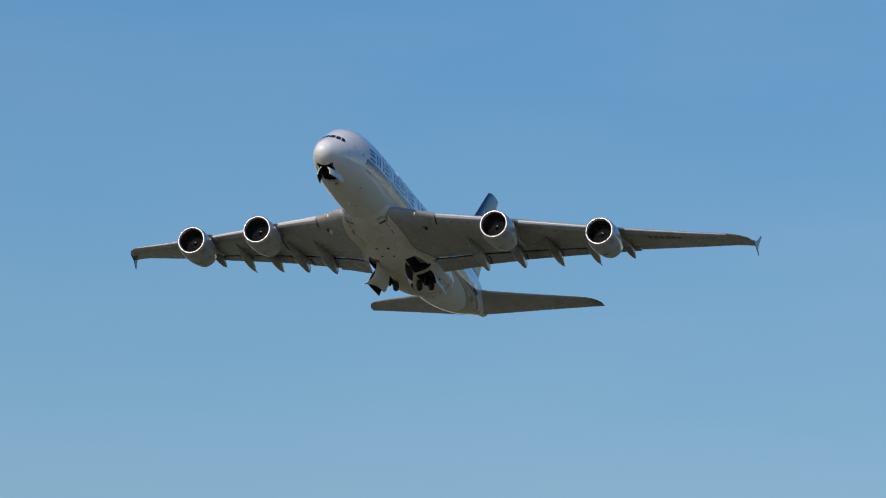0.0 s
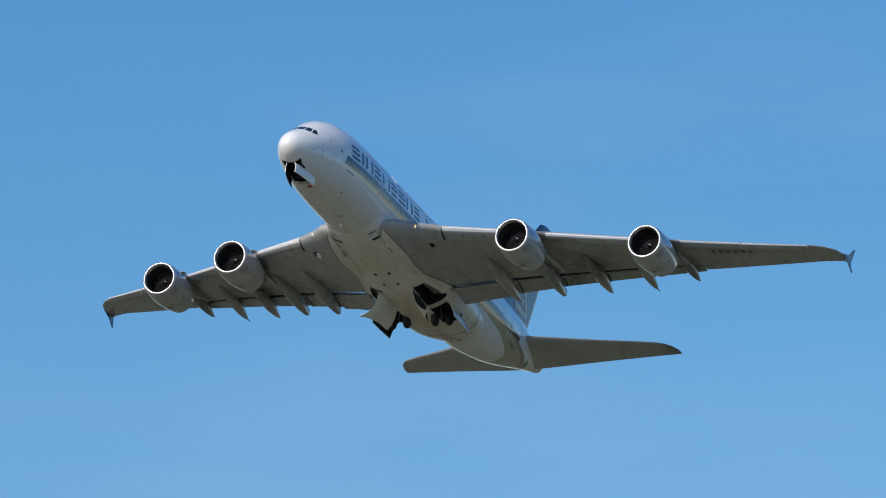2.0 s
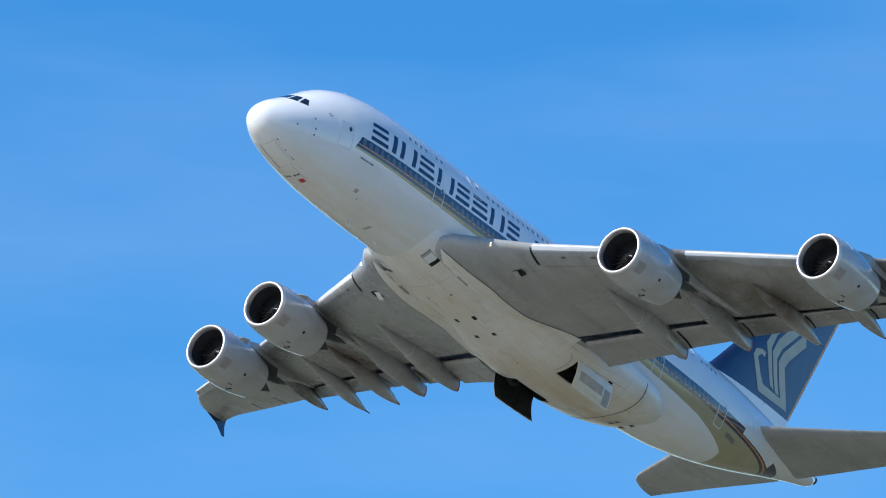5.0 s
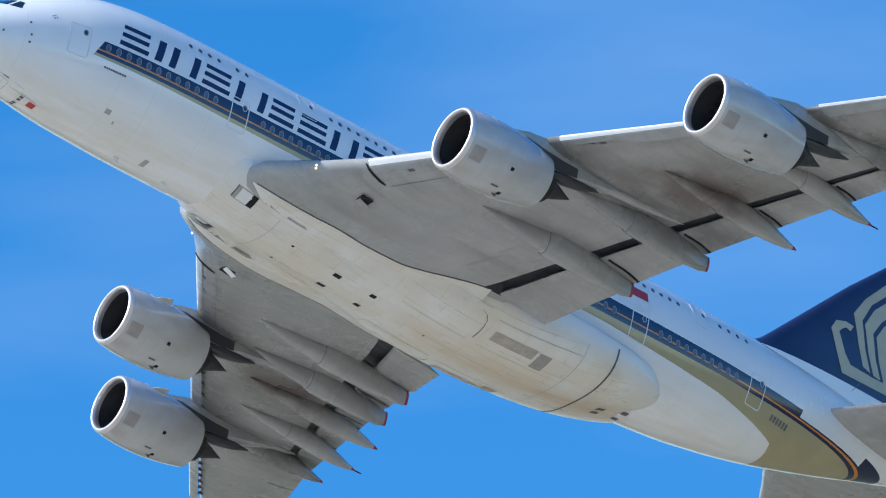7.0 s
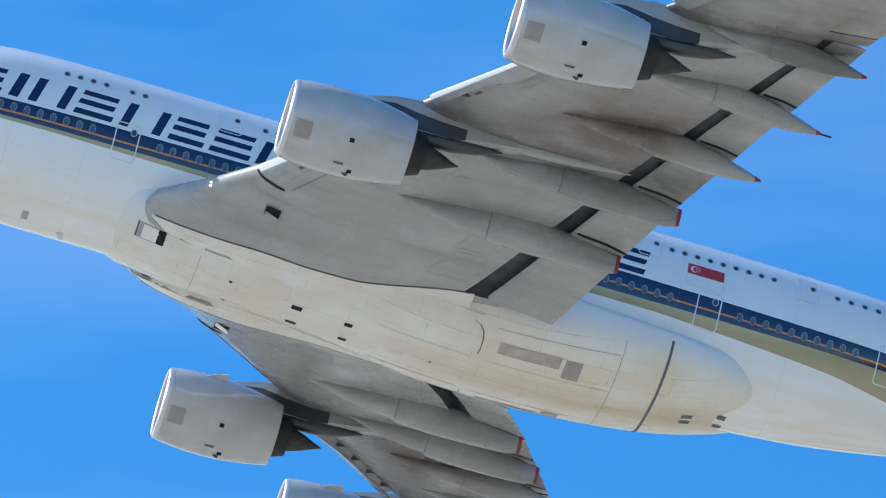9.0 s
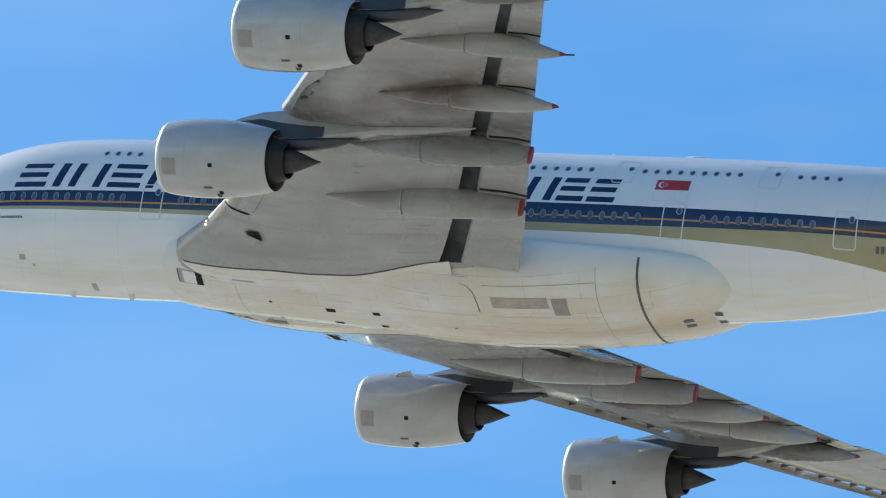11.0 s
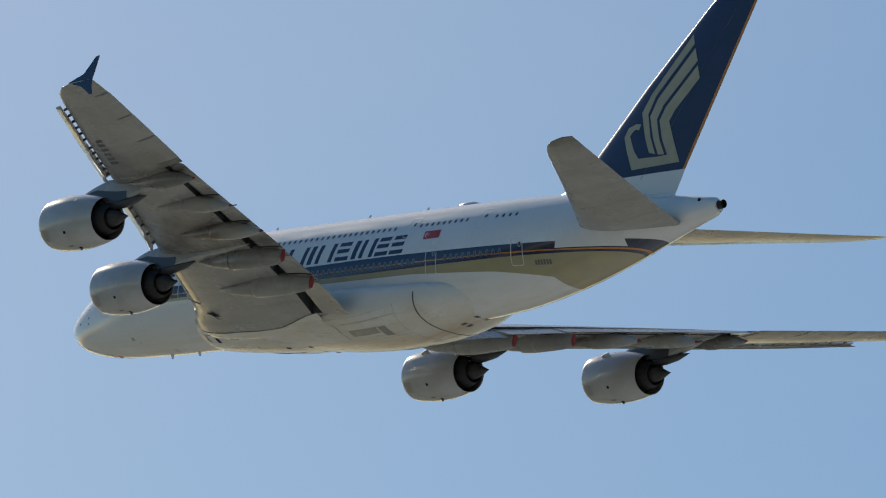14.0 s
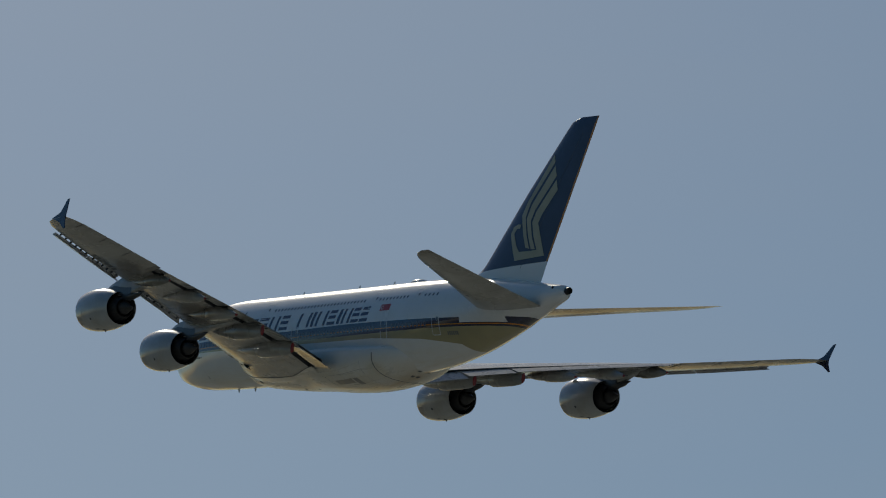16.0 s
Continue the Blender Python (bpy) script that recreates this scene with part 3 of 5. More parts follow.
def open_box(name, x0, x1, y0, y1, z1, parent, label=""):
    """A well: five inner sides in shade-black that start just inside the skin, with ribs across."""
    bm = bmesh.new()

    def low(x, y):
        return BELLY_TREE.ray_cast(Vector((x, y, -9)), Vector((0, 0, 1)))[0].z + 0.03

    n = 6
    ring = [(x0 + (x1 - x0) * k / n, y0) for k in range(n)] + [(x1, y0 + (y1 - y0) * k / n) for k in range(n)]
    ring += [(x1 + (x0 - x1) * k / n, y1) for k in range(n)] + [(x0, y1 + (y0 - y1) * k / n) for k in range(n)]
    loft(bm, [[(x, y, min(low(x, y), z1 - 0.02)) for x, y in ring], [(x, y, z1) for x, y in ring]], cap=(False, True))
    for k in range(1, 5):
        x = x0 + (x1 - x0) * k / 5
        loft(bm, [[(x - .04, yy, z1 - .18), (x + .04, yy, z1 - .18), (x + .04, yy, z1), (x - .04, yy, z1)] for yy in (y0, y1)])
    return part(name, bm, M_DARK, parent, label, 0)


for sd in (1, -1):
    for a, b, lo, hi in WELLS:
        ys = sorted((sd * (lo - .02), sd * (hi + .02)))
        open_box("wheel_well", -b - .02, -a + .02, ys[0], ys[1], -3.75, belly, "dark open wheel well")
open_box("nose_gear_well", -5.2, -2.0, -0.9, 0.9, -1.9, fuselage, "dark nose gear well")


def fairing_patch(name, s0, s1, y0, y1, material, parent, lift=0.008, n=6):
    """A plate that follows the belly between stations and breadths."""
    bm = bmesh.new()
    bvh = BELLY_TREE
    rows = []
    for i in range(n + 1):
        row = []
        for j in range(n + 1):
            s, y = s0 + (s1 - s0) * i / n, y0 + (y1 - y0) * j / n
            hit = bvh.ray_cast(Vector((-s, y, -9)), Vector((0, 0, 1)))
            row.append(bm.verts.new(hit[0] + Vector((0, 0, -lift))))
        rows.append(row)
    for a, b in zip(rows, rows[1:]):
        for j in range(n):
            bm.faces.new((a[j], a[j + 1], b[j + 1], b[j]))
    return part(name, bm, material, parent)


def belly_door(name, s0, s1, y0, y1, hinge_y, material, n=8, thick=0.05, lift=0.012):
    """A gear door that follows the belly, in the airliner's space; also its hinge."""
    bm = bmesh.new()
    mid = 0.5 * (s0 + s1)
    hz = BELLY_TREE.ray_cast(Vector((-mid, hinge_y, -9)), Vector((0, 0, 1)))[0].z
    o = Vector((-mid, hinge_y, hz))
    outer, inner = [], []
    for i in range(n + 1):
        for j in range(n + 1):
            s, y = s0 + (s1 - s0) * i / n, y0 + (y1 - y0) * j / n
            p = BELLY_TREE.ray_cast(Vector((-s, y, -9)), Vector((0, 0, 1)))[0] + Vector((0, 0, -lift))
            outer.append(bm.verts.new(p))
            inner.append(bm.verts.new(p + Vector((0, 0, thick))))
    m = n + 1
    for i in range(n):
        for j in range(n):
            a = i * m + j
            bm.faces.new((outer[a], outer[a + 1], outer[a + m + 1], outer[a + m]))
            # inner side is near-black, with its shade in the colour
            bm.faces.new((inner[a], inner[a + m], inner[a + m + 1], inner[a + 1])).material_index = 1
    edge = [i * m for i in range(n + 1)] + [n * m + j for j in range(1, n + 1)] + [i * m + n for i in range(n - 1, -1, -1)] + [j for j in range(n - 1, 0, -1)]
    for a, b in zip(edge, edge[1:] + edge[:1]):
        bm.faces.new((outer[a], inner[a], inner[b], outer[b]))
    ob = part(name, bm, (material, M_DARK), airliner)
    return ob, o


# ---- wings ----
WY = [2.4, 3.6, 5.4, 7.5, 12.5, 20, 27, 33, 37.6, 38.7, 39.5, 39.95]
WLE = [18.3, 18.75, 20.95, 22.75, 26.5, 32.2, 37.4, 41.8, 45.2, 46.2, 47.45, 49.0]
WLZ = [-3.0, -2.75, -2.35, -2.1, -1.3, -0.15, 0.9, 1.88, 2.7, 2.86, 2.97, 3.0]
WTE = [36.9, 37.3, 37.9, 38.7, 40.35, 42.95, 45.45, 48.1, 50.05, 50.55, 50.95, 51.2]
WTZ = [-3.75, -3.6, -3.2, -2.6, -1.55, -0.18, 1.02, 2.1, 2.93, 3.06, 3.1, 3.08]
WTC = [0.13, 0.13, 0.128, 0.122, 0.112, 0.103, 0.098, 0.098, 0.092, 0.08, 0.06, 0.03]
FLAP_END = 27.0


def airfoil(xc, tc):
    """Half thickness and camber at a fraction of the chord."""
    t = 5 * tc * (0.2969 * math.sqrt(xc) - 0.126 * xc - 0.3516 * xc**2 + 0.2843 * xc**3 - 0.1036 * xc**4)
    return t, 0.012 * math.sin(math.pi * xc) - 0.006 * xc


def wing_point(y, xc, upper):
    le, lz, te, tz, tc = (interp(y, WY, q) for q in (WLE, WLZ, WTE, WTZ, WTC))
    ch = te - le
    t, cam_ = airfoil(xc, tc)
    w = min(max((y - 24.0) / 4.0, 0.0), 1.0)  # the outer wing is flatter on top
    cam_ *= 1 - 0.8 * w
    k = 0.85 - 0.30 * w if upper else -1.1 - 0.2 * w
    return Vector((-(le + ch * xc), y, lz + (tz - lz) * xc + ch * (cam_ + k * t)))


def wing_under(s, y):
    le, te = interp(y, WY, WLE), interp(y, WY, WTE)
    return wing_point(y, max(0.002, (s - le) / (te - le)), False)


def mir(p, side):
    return Vector((p.x, p.y * side, p.z))


def wing_skin(side):
    """Fixed wing: the underside stops at the flap slot, the upper skin reaches further over it."""
    ys = [2.4, 3.0, 3.6, 4.40, 4.46, 5.4, 6.4, 7.5, 9, 10.5, 12.5, 14.5, 16.5, 18.5, 20, 22, 24, 25.5, 26.99]
    fr = [0, 0.004, 0.012, 0.025, 0.05, 0.09, 0.15, 0.22, 0.3, 0.4, 0.5, 0.6, 0.69, 0.74]
    bm = bmesh.new()
    loops = []
    for y in ys:
        up = [wing_point(y, x, True) for x in fr + [0.80, 0.868]]
        lo = [wing_point(y, x, False) for x in fr[1:] + [0.762 if y > 4.45 else 0.87]]
        roof = wing_point(y, 0.868, True) - Vector((0, 0, 0.05))
        roof2 = wing_point(y, 0.762 if y > 4.45 else 0.875, True) - Vector((0, 0, 0.10))
        loops.append([mir(p, side) for p in up[::-1] + lo + [roof2, roof]])
    loft(bm, loops)
    bm.faces.ensure_lookup_table()
    n = len(loops[0])
    # the two slot strips behind the rear spar: its shade put into darker grey
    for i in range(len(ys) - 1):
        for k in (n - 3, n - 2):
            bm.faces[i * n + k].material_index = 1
    # outer wing, whole section
    fr2 = fr + [0.86, 0.93, 1.0]
    loops = []
    for y in (27.0, 29, 31, 33, 35, 36.5, 37.6, 38.2, 38.7, 39.1, 39.5, 39.8, 39.95):
        loops.append([mir(p, side) for p in [wing_point(y, x, True) for x in fr2[::-1]] + [wing_point(y, x, False) for x in fr2[1:-1]]])
    loft(bm, loops)
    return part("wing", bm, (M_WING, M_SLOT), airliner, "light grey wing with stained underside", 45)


def flap(side, y0, y1, parent, drop=0.0):
    """A lowered flap with a rounded nose."""
    bm = bmesh.new()
    loops = []
    n = 5
    for i in range(n + 1):
        y = y0 + (y1 - y0) * i / n
        te = wing_point(y, 1.0, False)
        nose = wing_point(y, 0.825, False) + Vector((0, 0, 0.08))
        ch = nose.x - te.x
        tip = Vector((te.x - 0.02 - 0.1 * drop, y, te.z - 0.10 * ch - drop))
        ax = (tip - nose)
        up = Vector((-ax.z, 0, ax.x)).normalized()
        if up.z < 0:
            up = -up
        prof = ((0, 0), (0.04, .085), (0.12, .13), (0.3, .135), (0.6, .08), (1, .006), (1, -.006), (0.6, -.02), (0.3, -.045), (0.12, -.055), (0.04, -.045))
        loops.append([mir(nose + ax * a + up * b * ax.length, side) for a, b in prof])
    loft(bm, loops)
    return part("flap", bm, M_WING, parent, "", 40)


def flap_low(y, u, drop):
    """Point on the underside of a flap: u from its nose to its trailing edge."""
    te = wing_point(y, 1.0, False)
    nose = wing_point(y, 0.825, False) + Vector((0, 0, 0.08))
    ch = nose.x - te.x
    tip = Vector((te.x - 0.02 - 0.1 * drop, y, te.z - 0.10 * ch - drop))
    ax = tip - nose
    up = Vector((-ax.z, 0, ax.x)).normalized()
    if up.z < 0:
        up = -up
    return nose + ax * u - up * interp(u, [0, .12, .3, .6, 1], [.03, .055, .045, .02, .006]) * ax.length


def flap_gap(side, y, w, drop, parent, bow=0.0):
    """A dark gap from the slot to the trailing edge, beside a fairing or between two flaps."""
    bm = bmesh.new()
    loops = []
    for i in range(8):
        u = 0.06 + 0.94 * i / 7
        yy = y + bow * (1 - u * u)
        a, b = flap_low(yy - w / 2, u, drop), flap_low(yy + w / 2, u, drop)
        dn = Vector((0, 0, -0.045 + 0.025 * u))
        loops.append([mir(a + dn, side), mir(b + dn, side), mir(b - dn, side), mir(a - dn, side)])
    loft(bm, loops)
    part("flap_gap", bm, M_DARK, parent, "dark gap in the flaps", 0)


def wing_slats(side, parent):
    """Drooped leading edge and slats, lighter than the wing, with gaps at the pylons."""
    spans = ((7.5, 13.9, 0), (16.0, 24.6, 1), (27.0, 32.0, 1), (32.1, 37.5, 1))
    for a, b, ext in spans:
        bm = bmesh.new()
        loops = []
        for i in range(9):
            y = a + (b - a) * i / 8
            ch = interp(y, WY, WTE) - interp(y, WY, WLE)
            off = Vector((0.58 if y < 27 else 0.72, 0, -0.34)) if ext else Vector((0.03, 0, -0.03))
            up = [wing_point(y, x, True) for x in (0.10, 0.06, 0.025, 0.008, 0.0)]
            end = 0.035 if not ext else (0.035 if y < 19 else min(0.125, 0.6 / ch + 0.025))
            lo = [wing_point(y, x, False) for x in (0.008, 0.02, end)]
            outer = up + lo
            inner = [wing_point(y, end - 0.001, False) + Vector((0, 0, 0.05)), wing_point(y, 0.03, True) + Vector((0, 0, -0.10)), wing_point(y, 0.10, True) + Vector((0, 0, -0.03))]
            loops.append([mir(p + off + Vector((0, 0, 0.012)), side) for p in outer + inner])
        loft(bm, loops)
        bm.faces.ensure_lookup_table()
        for i in range(8):
            for k in (5, 6, 7):
                bm.faces[i * 11 + k].material_index = 1
        part("slat", bm, (M_WHITE, M_WING), parent, "slat with a white leading edge", 40)
        if ext:
            for k in range(6):
                y = a + (b - a) * (k + 0.6) / 6.4
                p = wing_point(y, 0.03, False)
                bm = bmesh.new()
                slab(bm, [mir(p + Vector(q), side) for q in ((0.28, 0, -0.16), (-0.35, 0.0, 0.0), (-0.35, 0.0, 0.14), (0.28, 0.0, 0.02))], 0.09)
                part("slat_track", bm, M_LINE, parent, "dark slat track", 0)
    # dark gap at the inner end of the leading edge flap
    bm = bmesh.new()
    loops = []
    for i in range(9):
        u = i / 8
        p = wing_point(7.42, 0.002 + 0.088 * u, False) + Vector((0.03 * (1 - u), 0, -0.035))
        w = 0.04 + 0.13 * math.sin(math.pi * (0.15 + 0.8 * u))
        loops.append([mir(p + Vector((0, -w, 0)), side), mir(p + Vector((0, w * 0.4, 0)), side), mir(p + Vector((0, w * 0.4, 0.03)), side), mir(p + Vector((0, -w, 0.03)), side)])
    loft(bm, loops)
    part("slat_end_gap", bm, M_DARK, parent, "dark gap at the end of the leading edge flap", 0)


FAIR = ((9.62, 39.35, -3.05, 10.6, 0.62, 1), (13.75, 41.0, -2.2, 9.6, 0.62, 1), (17.85, 43.55, -1.6, 9.4, 0.55, 0), (22.0, 45.1, -0.9, 8.6, 0.5, 0), (26.1, 45.85, 0.02, 7.6, 0.48, 0))


def track_fairing(side, y, s_tip, z_tip, length, r, blunt, parent):
    """Canoe under the flap: a slender fixed front, a fuller moving rear, and a red end."""
    seg = 20
    cut = 0.983 if blunt else 0.968
    le, te = interp(y, WY, WLE), interp(y, WY, WTE)

    def ring(u, k=1.0):
        s = s_tip - length * (1 - u)
        wz = wing_point(y, min((s - le) / (te - le), 0.80), False).z
        blend = max(0.0, (u - 0.40) / 0.60)
        if u < 0.55:
            prof = math.sin(math.pi / 2 * u / 0.55) ** 0.9
        else:
            prof = 1.0 - ((u - 0.55) / 0.45) ** 2.0 * (0.50 if blunt else 0.93)
        narrow = 1 - (0.55 if blunt else 0.0) * max(0.0, (u - 0.6) / 0.4)
        rw, rh = max(r * prof * narrow * k, .02), max(r * (1.42 if blunt else 1.25) * prof * k, .02)
        zc = wz * (1 - blend**1.4) + z_tip * blend**1.4 - (0.25 * prof if u < 0.95 else 0.25 * prof * (1 - u) * 20)
        return [mir(Vector((-s, y + rw * math.cos(2 * math.pi * q / seg), zc + rh * math.sin(2 * math.pi * q / seg))), side) for q in range(seg)]

    bm = bmesh.new()
    loft(bm, [ring(u, 0.86) for u in (0.02, 0.06, 0.12, 0.2, 0.3, 0.4, 0.5)])
    f = part("flap_track_fairing", bm, M_WING, parent, "grey canoe fairing under the flap", 50)
    bm = bmesh.new()
    loft(bm, [ring(0.395, 0.55)] + [ring(0.40, 0.8), ring(0.415, 0.93)] + [ring(u) for u in (0.44, 0.5, 0.55, 0.62, 0.70, 0.78, 0.85, 0.90, 0.94, cut)])
    part("moving_fairing", bm, M_WING, f, "", 50)
    bm = bmesh.new()
    loft(bm, [ring(0.4155, 0.90), ring(0.4155, 0.955), ring(0.4185, 0.965), ring(0.4185, 0.90)], cap=(False, False))
    part("fairing_joint", bm, M_LINE, f)
    bm = bmesh.new()
    loft(bm, [ring(u) for u in (cut, cut + (1 - cut) / 2, 1.0)])
    part("end_cap", bm, M_CAP, f, "red end cap", 50)
    if y == 22.0:
        bm = bmesh.new()
        tube(bm, [(-s_tip + 0.02, y * side, z_tip), (-s_tip - 0.45, y * side, z_tip)], [0.045, 0.04], 8)
        part("drain_pipe", bm, M_CORE, f, "dark drain pipe")


def fence(side, parent):
    """Arrow-shaped wing tip fence, navy."""
    bm = bmesh.new()
    y = 39.9
    ring = [(-48.7, 3.05), (-50.35, 3.5), (-51.6, 4.55), (-51.95, 4.6), (-51.45, 3.5), (-51.25, 3.1), (-51.25, 2.65), (-51.5, 2.02), (-51.28, 2.0), (-50.3, 2.62)]
    outer = [Vector((x, side * (y + 0.35 * abs(z - 3) * 0.3), z)) for x, z in ring]
    inner = [Vector((v.x, v.y - side * 0.07, v.z)) for v in outer]
    loft(bm, [inner, outer])
    part("wing_tip_fence", bm, M_NAVY, parent, "navy arrow-shaped wing tip fence", 30)


def aileron_joints(side, parent):
    """Gaps round the three ailerons and along their hinge, under the outer wing."""
    for y in (27.6, 31.0, 34.2, 37.5):
        bm = bmesh.new()
        pts = [wing_point(y, x, False) + Vector((0, 0, -0.012)) for x in (0.73, 0.8, 0.87, 0.94, 1.0)]
        w = Vector((0, 0.035, 0))
        loft(bm, [[mir(p - w, side), mir(p + w, side), mir(p + w + Vector((0, 0, .03)), side), mir(p - w + Vector((0, 0, .03)), side)] for p in pts])
        part("aileron_gap", bm, M_LINE, parent)
    for a, b in ((27.7, 30.9), (31.1, 34.1), (34.3, 37.4)):
        bm = bmesh.new()
        loops = []
        for i in range(5):
            y = a + (b - a) * i / 4
            prof = [wing_point(y, 0.735, False) + Vector((0, 0, -.006)), wing_point(y, 0.87, False) + Vector((0, 0, -.03)), wing_point(y, 1.0, False) + Vector((-0.03, 0, 0.0)),
                    wing_point(y, 1.0, True) + Vector((-0.03, 0, 0.02)), wing_point(y, 0.87, True) + Vector((0, 0, .0)), wing_point(y, 0.74, True) + Vector((0, 0, .006))]
            loops.append([mir(p, side) for p in prof])
        loft(bm, loops)
        part("aileron", bm, M_WING, parent, "", 40)


# ---- engines ----
ENGINES = ((14.78, 22.68, -3.46), (25.65, 30.35, -1.88))
NAC = ((0.0, 1.60), (0.03, 1.665), (0.10, 1.725), (0.25, 1.775), (0.55, 1.83), (1.0, 1.88), (1.7, 1.925), (2.5, 1.935), (3.3, 1.90), (4.2, 1.80), (5.0, 1.66), (5.7, 1.505))


def blade_mesh():
    bm = bmesh.new()
    slab(bm, [(-1.50, -0.02, 0.30), (-1.72, 0.12, 0.30), (-1.70, 0.30, 1.46), (-1.46, 0.02, 1.46)], 0.02)
    bmesh.ops.recalc_face_normals(bm, faces=bm.faces)
    me = bpy.data.meshes.new("fan_blade")
    bm.to_mesh(me)
    bm.free()
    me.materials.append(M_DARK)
    return me


FAN_BLADE = blade_mesh()


def engine(side, y, s0, z):
    eng = None
    o = (-s0, side * y, z)

    def ring(bm, prof, seg=56, cap=(False, False), mat=0):
        tube(bm, [(-s, 0, 0) for s, r in prof], [r for s, r in prof], seg, cap, mat)

    bm = bmesh.new()
    outer = [q for q in NAC if q[0] >= 0.25]
    ring(bm, outer + [(5.69, 1.47), (5.2, 1.50), (4.2, 1.55)])
    eng = part("engine_nacelle", bm, M_NAC, airliner, "grey engine nacelle with polished inlet lip", 50, o)
    bm = bmesh.new()
    ring(bm, [(0.42, 1.46), (0.22, 1.465), (0.08, 1.50), (0.02, 1.55), *[q for q in NAC if q[0] <= 0.25], (0.262, 1.776)])
    part("inlet_lip", bm, M_LIP, eng, "polished metal inlet lip", 60)
    # duct wall in very dark grey that includes the shade within
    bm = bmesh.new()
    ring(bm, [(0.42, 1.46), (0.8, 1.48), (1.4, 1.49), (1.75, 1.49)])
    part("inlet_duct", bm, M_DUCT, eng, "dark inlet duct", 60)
    # fan: disc and blades near-black, the shade of the duct in their colour
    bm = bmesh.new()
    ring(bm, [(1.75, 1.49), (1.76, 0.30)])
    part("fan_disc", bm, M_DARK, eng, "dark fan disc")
    for k in range(24):
        shared("fan_blade", FAN_BLADE, eng, Matrix.Rotation(2 * math.pi * k / 24, 4, "X"))
    bm = bmesh.new()
    ring(bm, [(1.05, 0.01), (1.12, 0.09), (1.3, 0.2), (1.5, 0.29), (1.72, 0.33)], 24, (True, False))
    sp = part("spinner", bm, M_DARK, eng, "dark spinner with a white swirl")
    bm = bmesh.new()
    for k in range(14):
        a0, a1 = 3.9 * k / 14 + 0.5, 3.9 * (k + 1) / 14 + 0.5
        r0, r1 = 0.15 + 0.006 * k, 0.15 + 0.006 * (k + 1)

        def at(a, r):
            return Vector((-interp(r, [0.01, 0.09, 0.2, 0.29, 0.33], [1.05, 1.12, 1.3, 1.5, 1.72]) + 0.012, r * math.cos(a), r * math.sin(a)))
        bm.faces.new([bm.verts.new(at(*q)) for q in ((a0, r0), (a1, r1), (a1, r1 + .10), (a0, r0 + .10))])
    part("swirl_mark", bm, M_WHITE, sp, "white swirl", 0)
    # core; both exits are near-black, with the shade inside them in the colour
    bm = bmesh.new()
    ring(bm, [(4.0, 1.30), (4.9, 1.24), (5.7, 1.08), (6.35, 0.86), (6.34, 0.80), (5.8, 0.82)])
    part("core_cowl", bm, M_CORE, eng, "dark core cowl", 50)
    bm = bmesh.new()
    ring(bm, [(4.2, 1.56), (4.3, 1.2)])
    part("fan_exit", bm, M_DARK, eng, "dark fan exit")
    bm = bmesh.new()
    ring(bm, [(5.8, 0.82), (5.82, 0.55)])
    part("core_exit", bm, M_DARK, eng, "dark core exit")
    bm = bmesh.new()
    ring(bm, [(5.6, 0.60), (6.2, 0.62), (6.6, 0.55), (7.1, 0.38), (7.7, 0.13), (8.0, 0.02)], 32, (False, True))
    part("exhaust_cone", bm, M_HOT, eng, "scorched metal exhaust cone", 60)
    # cowl joints, a worn patch and small vents
    for s in (1.62, 3.62):
        bm = bmesh.new()
        r = interp(s, [q[0] for q in NAC], [q[1] for q in NAC])
        ring(bm, [(s - .012, r - .01), (s - .012, r + .004), (s + .012, r + .004), (s + .012, r - .01)])
        part("cowl_joint", bm, M_GREYPATCH, eng)

    def patch(name, s1, s2, a1, a2, material, lift):
        bm = bmesh.new()
        rows = []
        for i in range(5):
            s = s1 + (s2 - s1) * i / 4
            r = smooth_interp(s, [q[0] for q in NAC], [q[1] for q in NAC]) + lift
            rows.append([(-s, r * math.cos(radians(a1 + (a2 - a1) * k / 6)), r * math.sin(radians(a1 + (a2 - a1) * k / 6))) for k in range(7)])
        loft(bm, rows, closed=False)
        part(name, bm, material, eng)

    patch("worn_patch", 0.42, 1.18, -52, -26, M_WORN, 0.006)
    patch("vent", 2.9, 3.12, -38, -32, M_DARK, 0.008)
    patch("vent", 3.2, 3.42, -88, -80, M_DARK, 0.008)
    patch("vent", 2.5, 2.95, -74, -70, M_LINE, 0.008)
    bm = bmesh.new()
    loft(bm, [[(-3.0, -.03, -1.9), (-3.3, -.03, -1.88), (-3.28, 0, -2.05), (-3.12, .0, -2.04)], [(-3.0, .03, -1.9), (-3.3, .03, -1.88), (-3.28, 0.01, -2.05), (-3.12, .01, -2.04)]])
    part("drain_mast", bm, M_LINE, eng, "", 0)
    # chine on the inboard shoulder
    a = radians(90 + 48 * side)
    ca, sa = math.cos(a), math.sin(a)
    bm = bmesh.new()
    slab(bm, [(-x, r * ca, r * sa) for x, r in ((1.75, 1.90), (2.1, 2.12), (2.75, 2.30), (2.82, 1.90))], 0.05)
    part("chine", bm, M_NAC, eng, "small strake on the nacelle shoulder", 0)
    # pylon: from the nacelle's crown into the wing
    le = interp(y, WY, WLE)
    bm = bmesh.new()
    loops = []
    rel = [2.6, 3.6, 4.6, 5.8, 7.0, 8.4, 9.8, 11.2, 12.2]
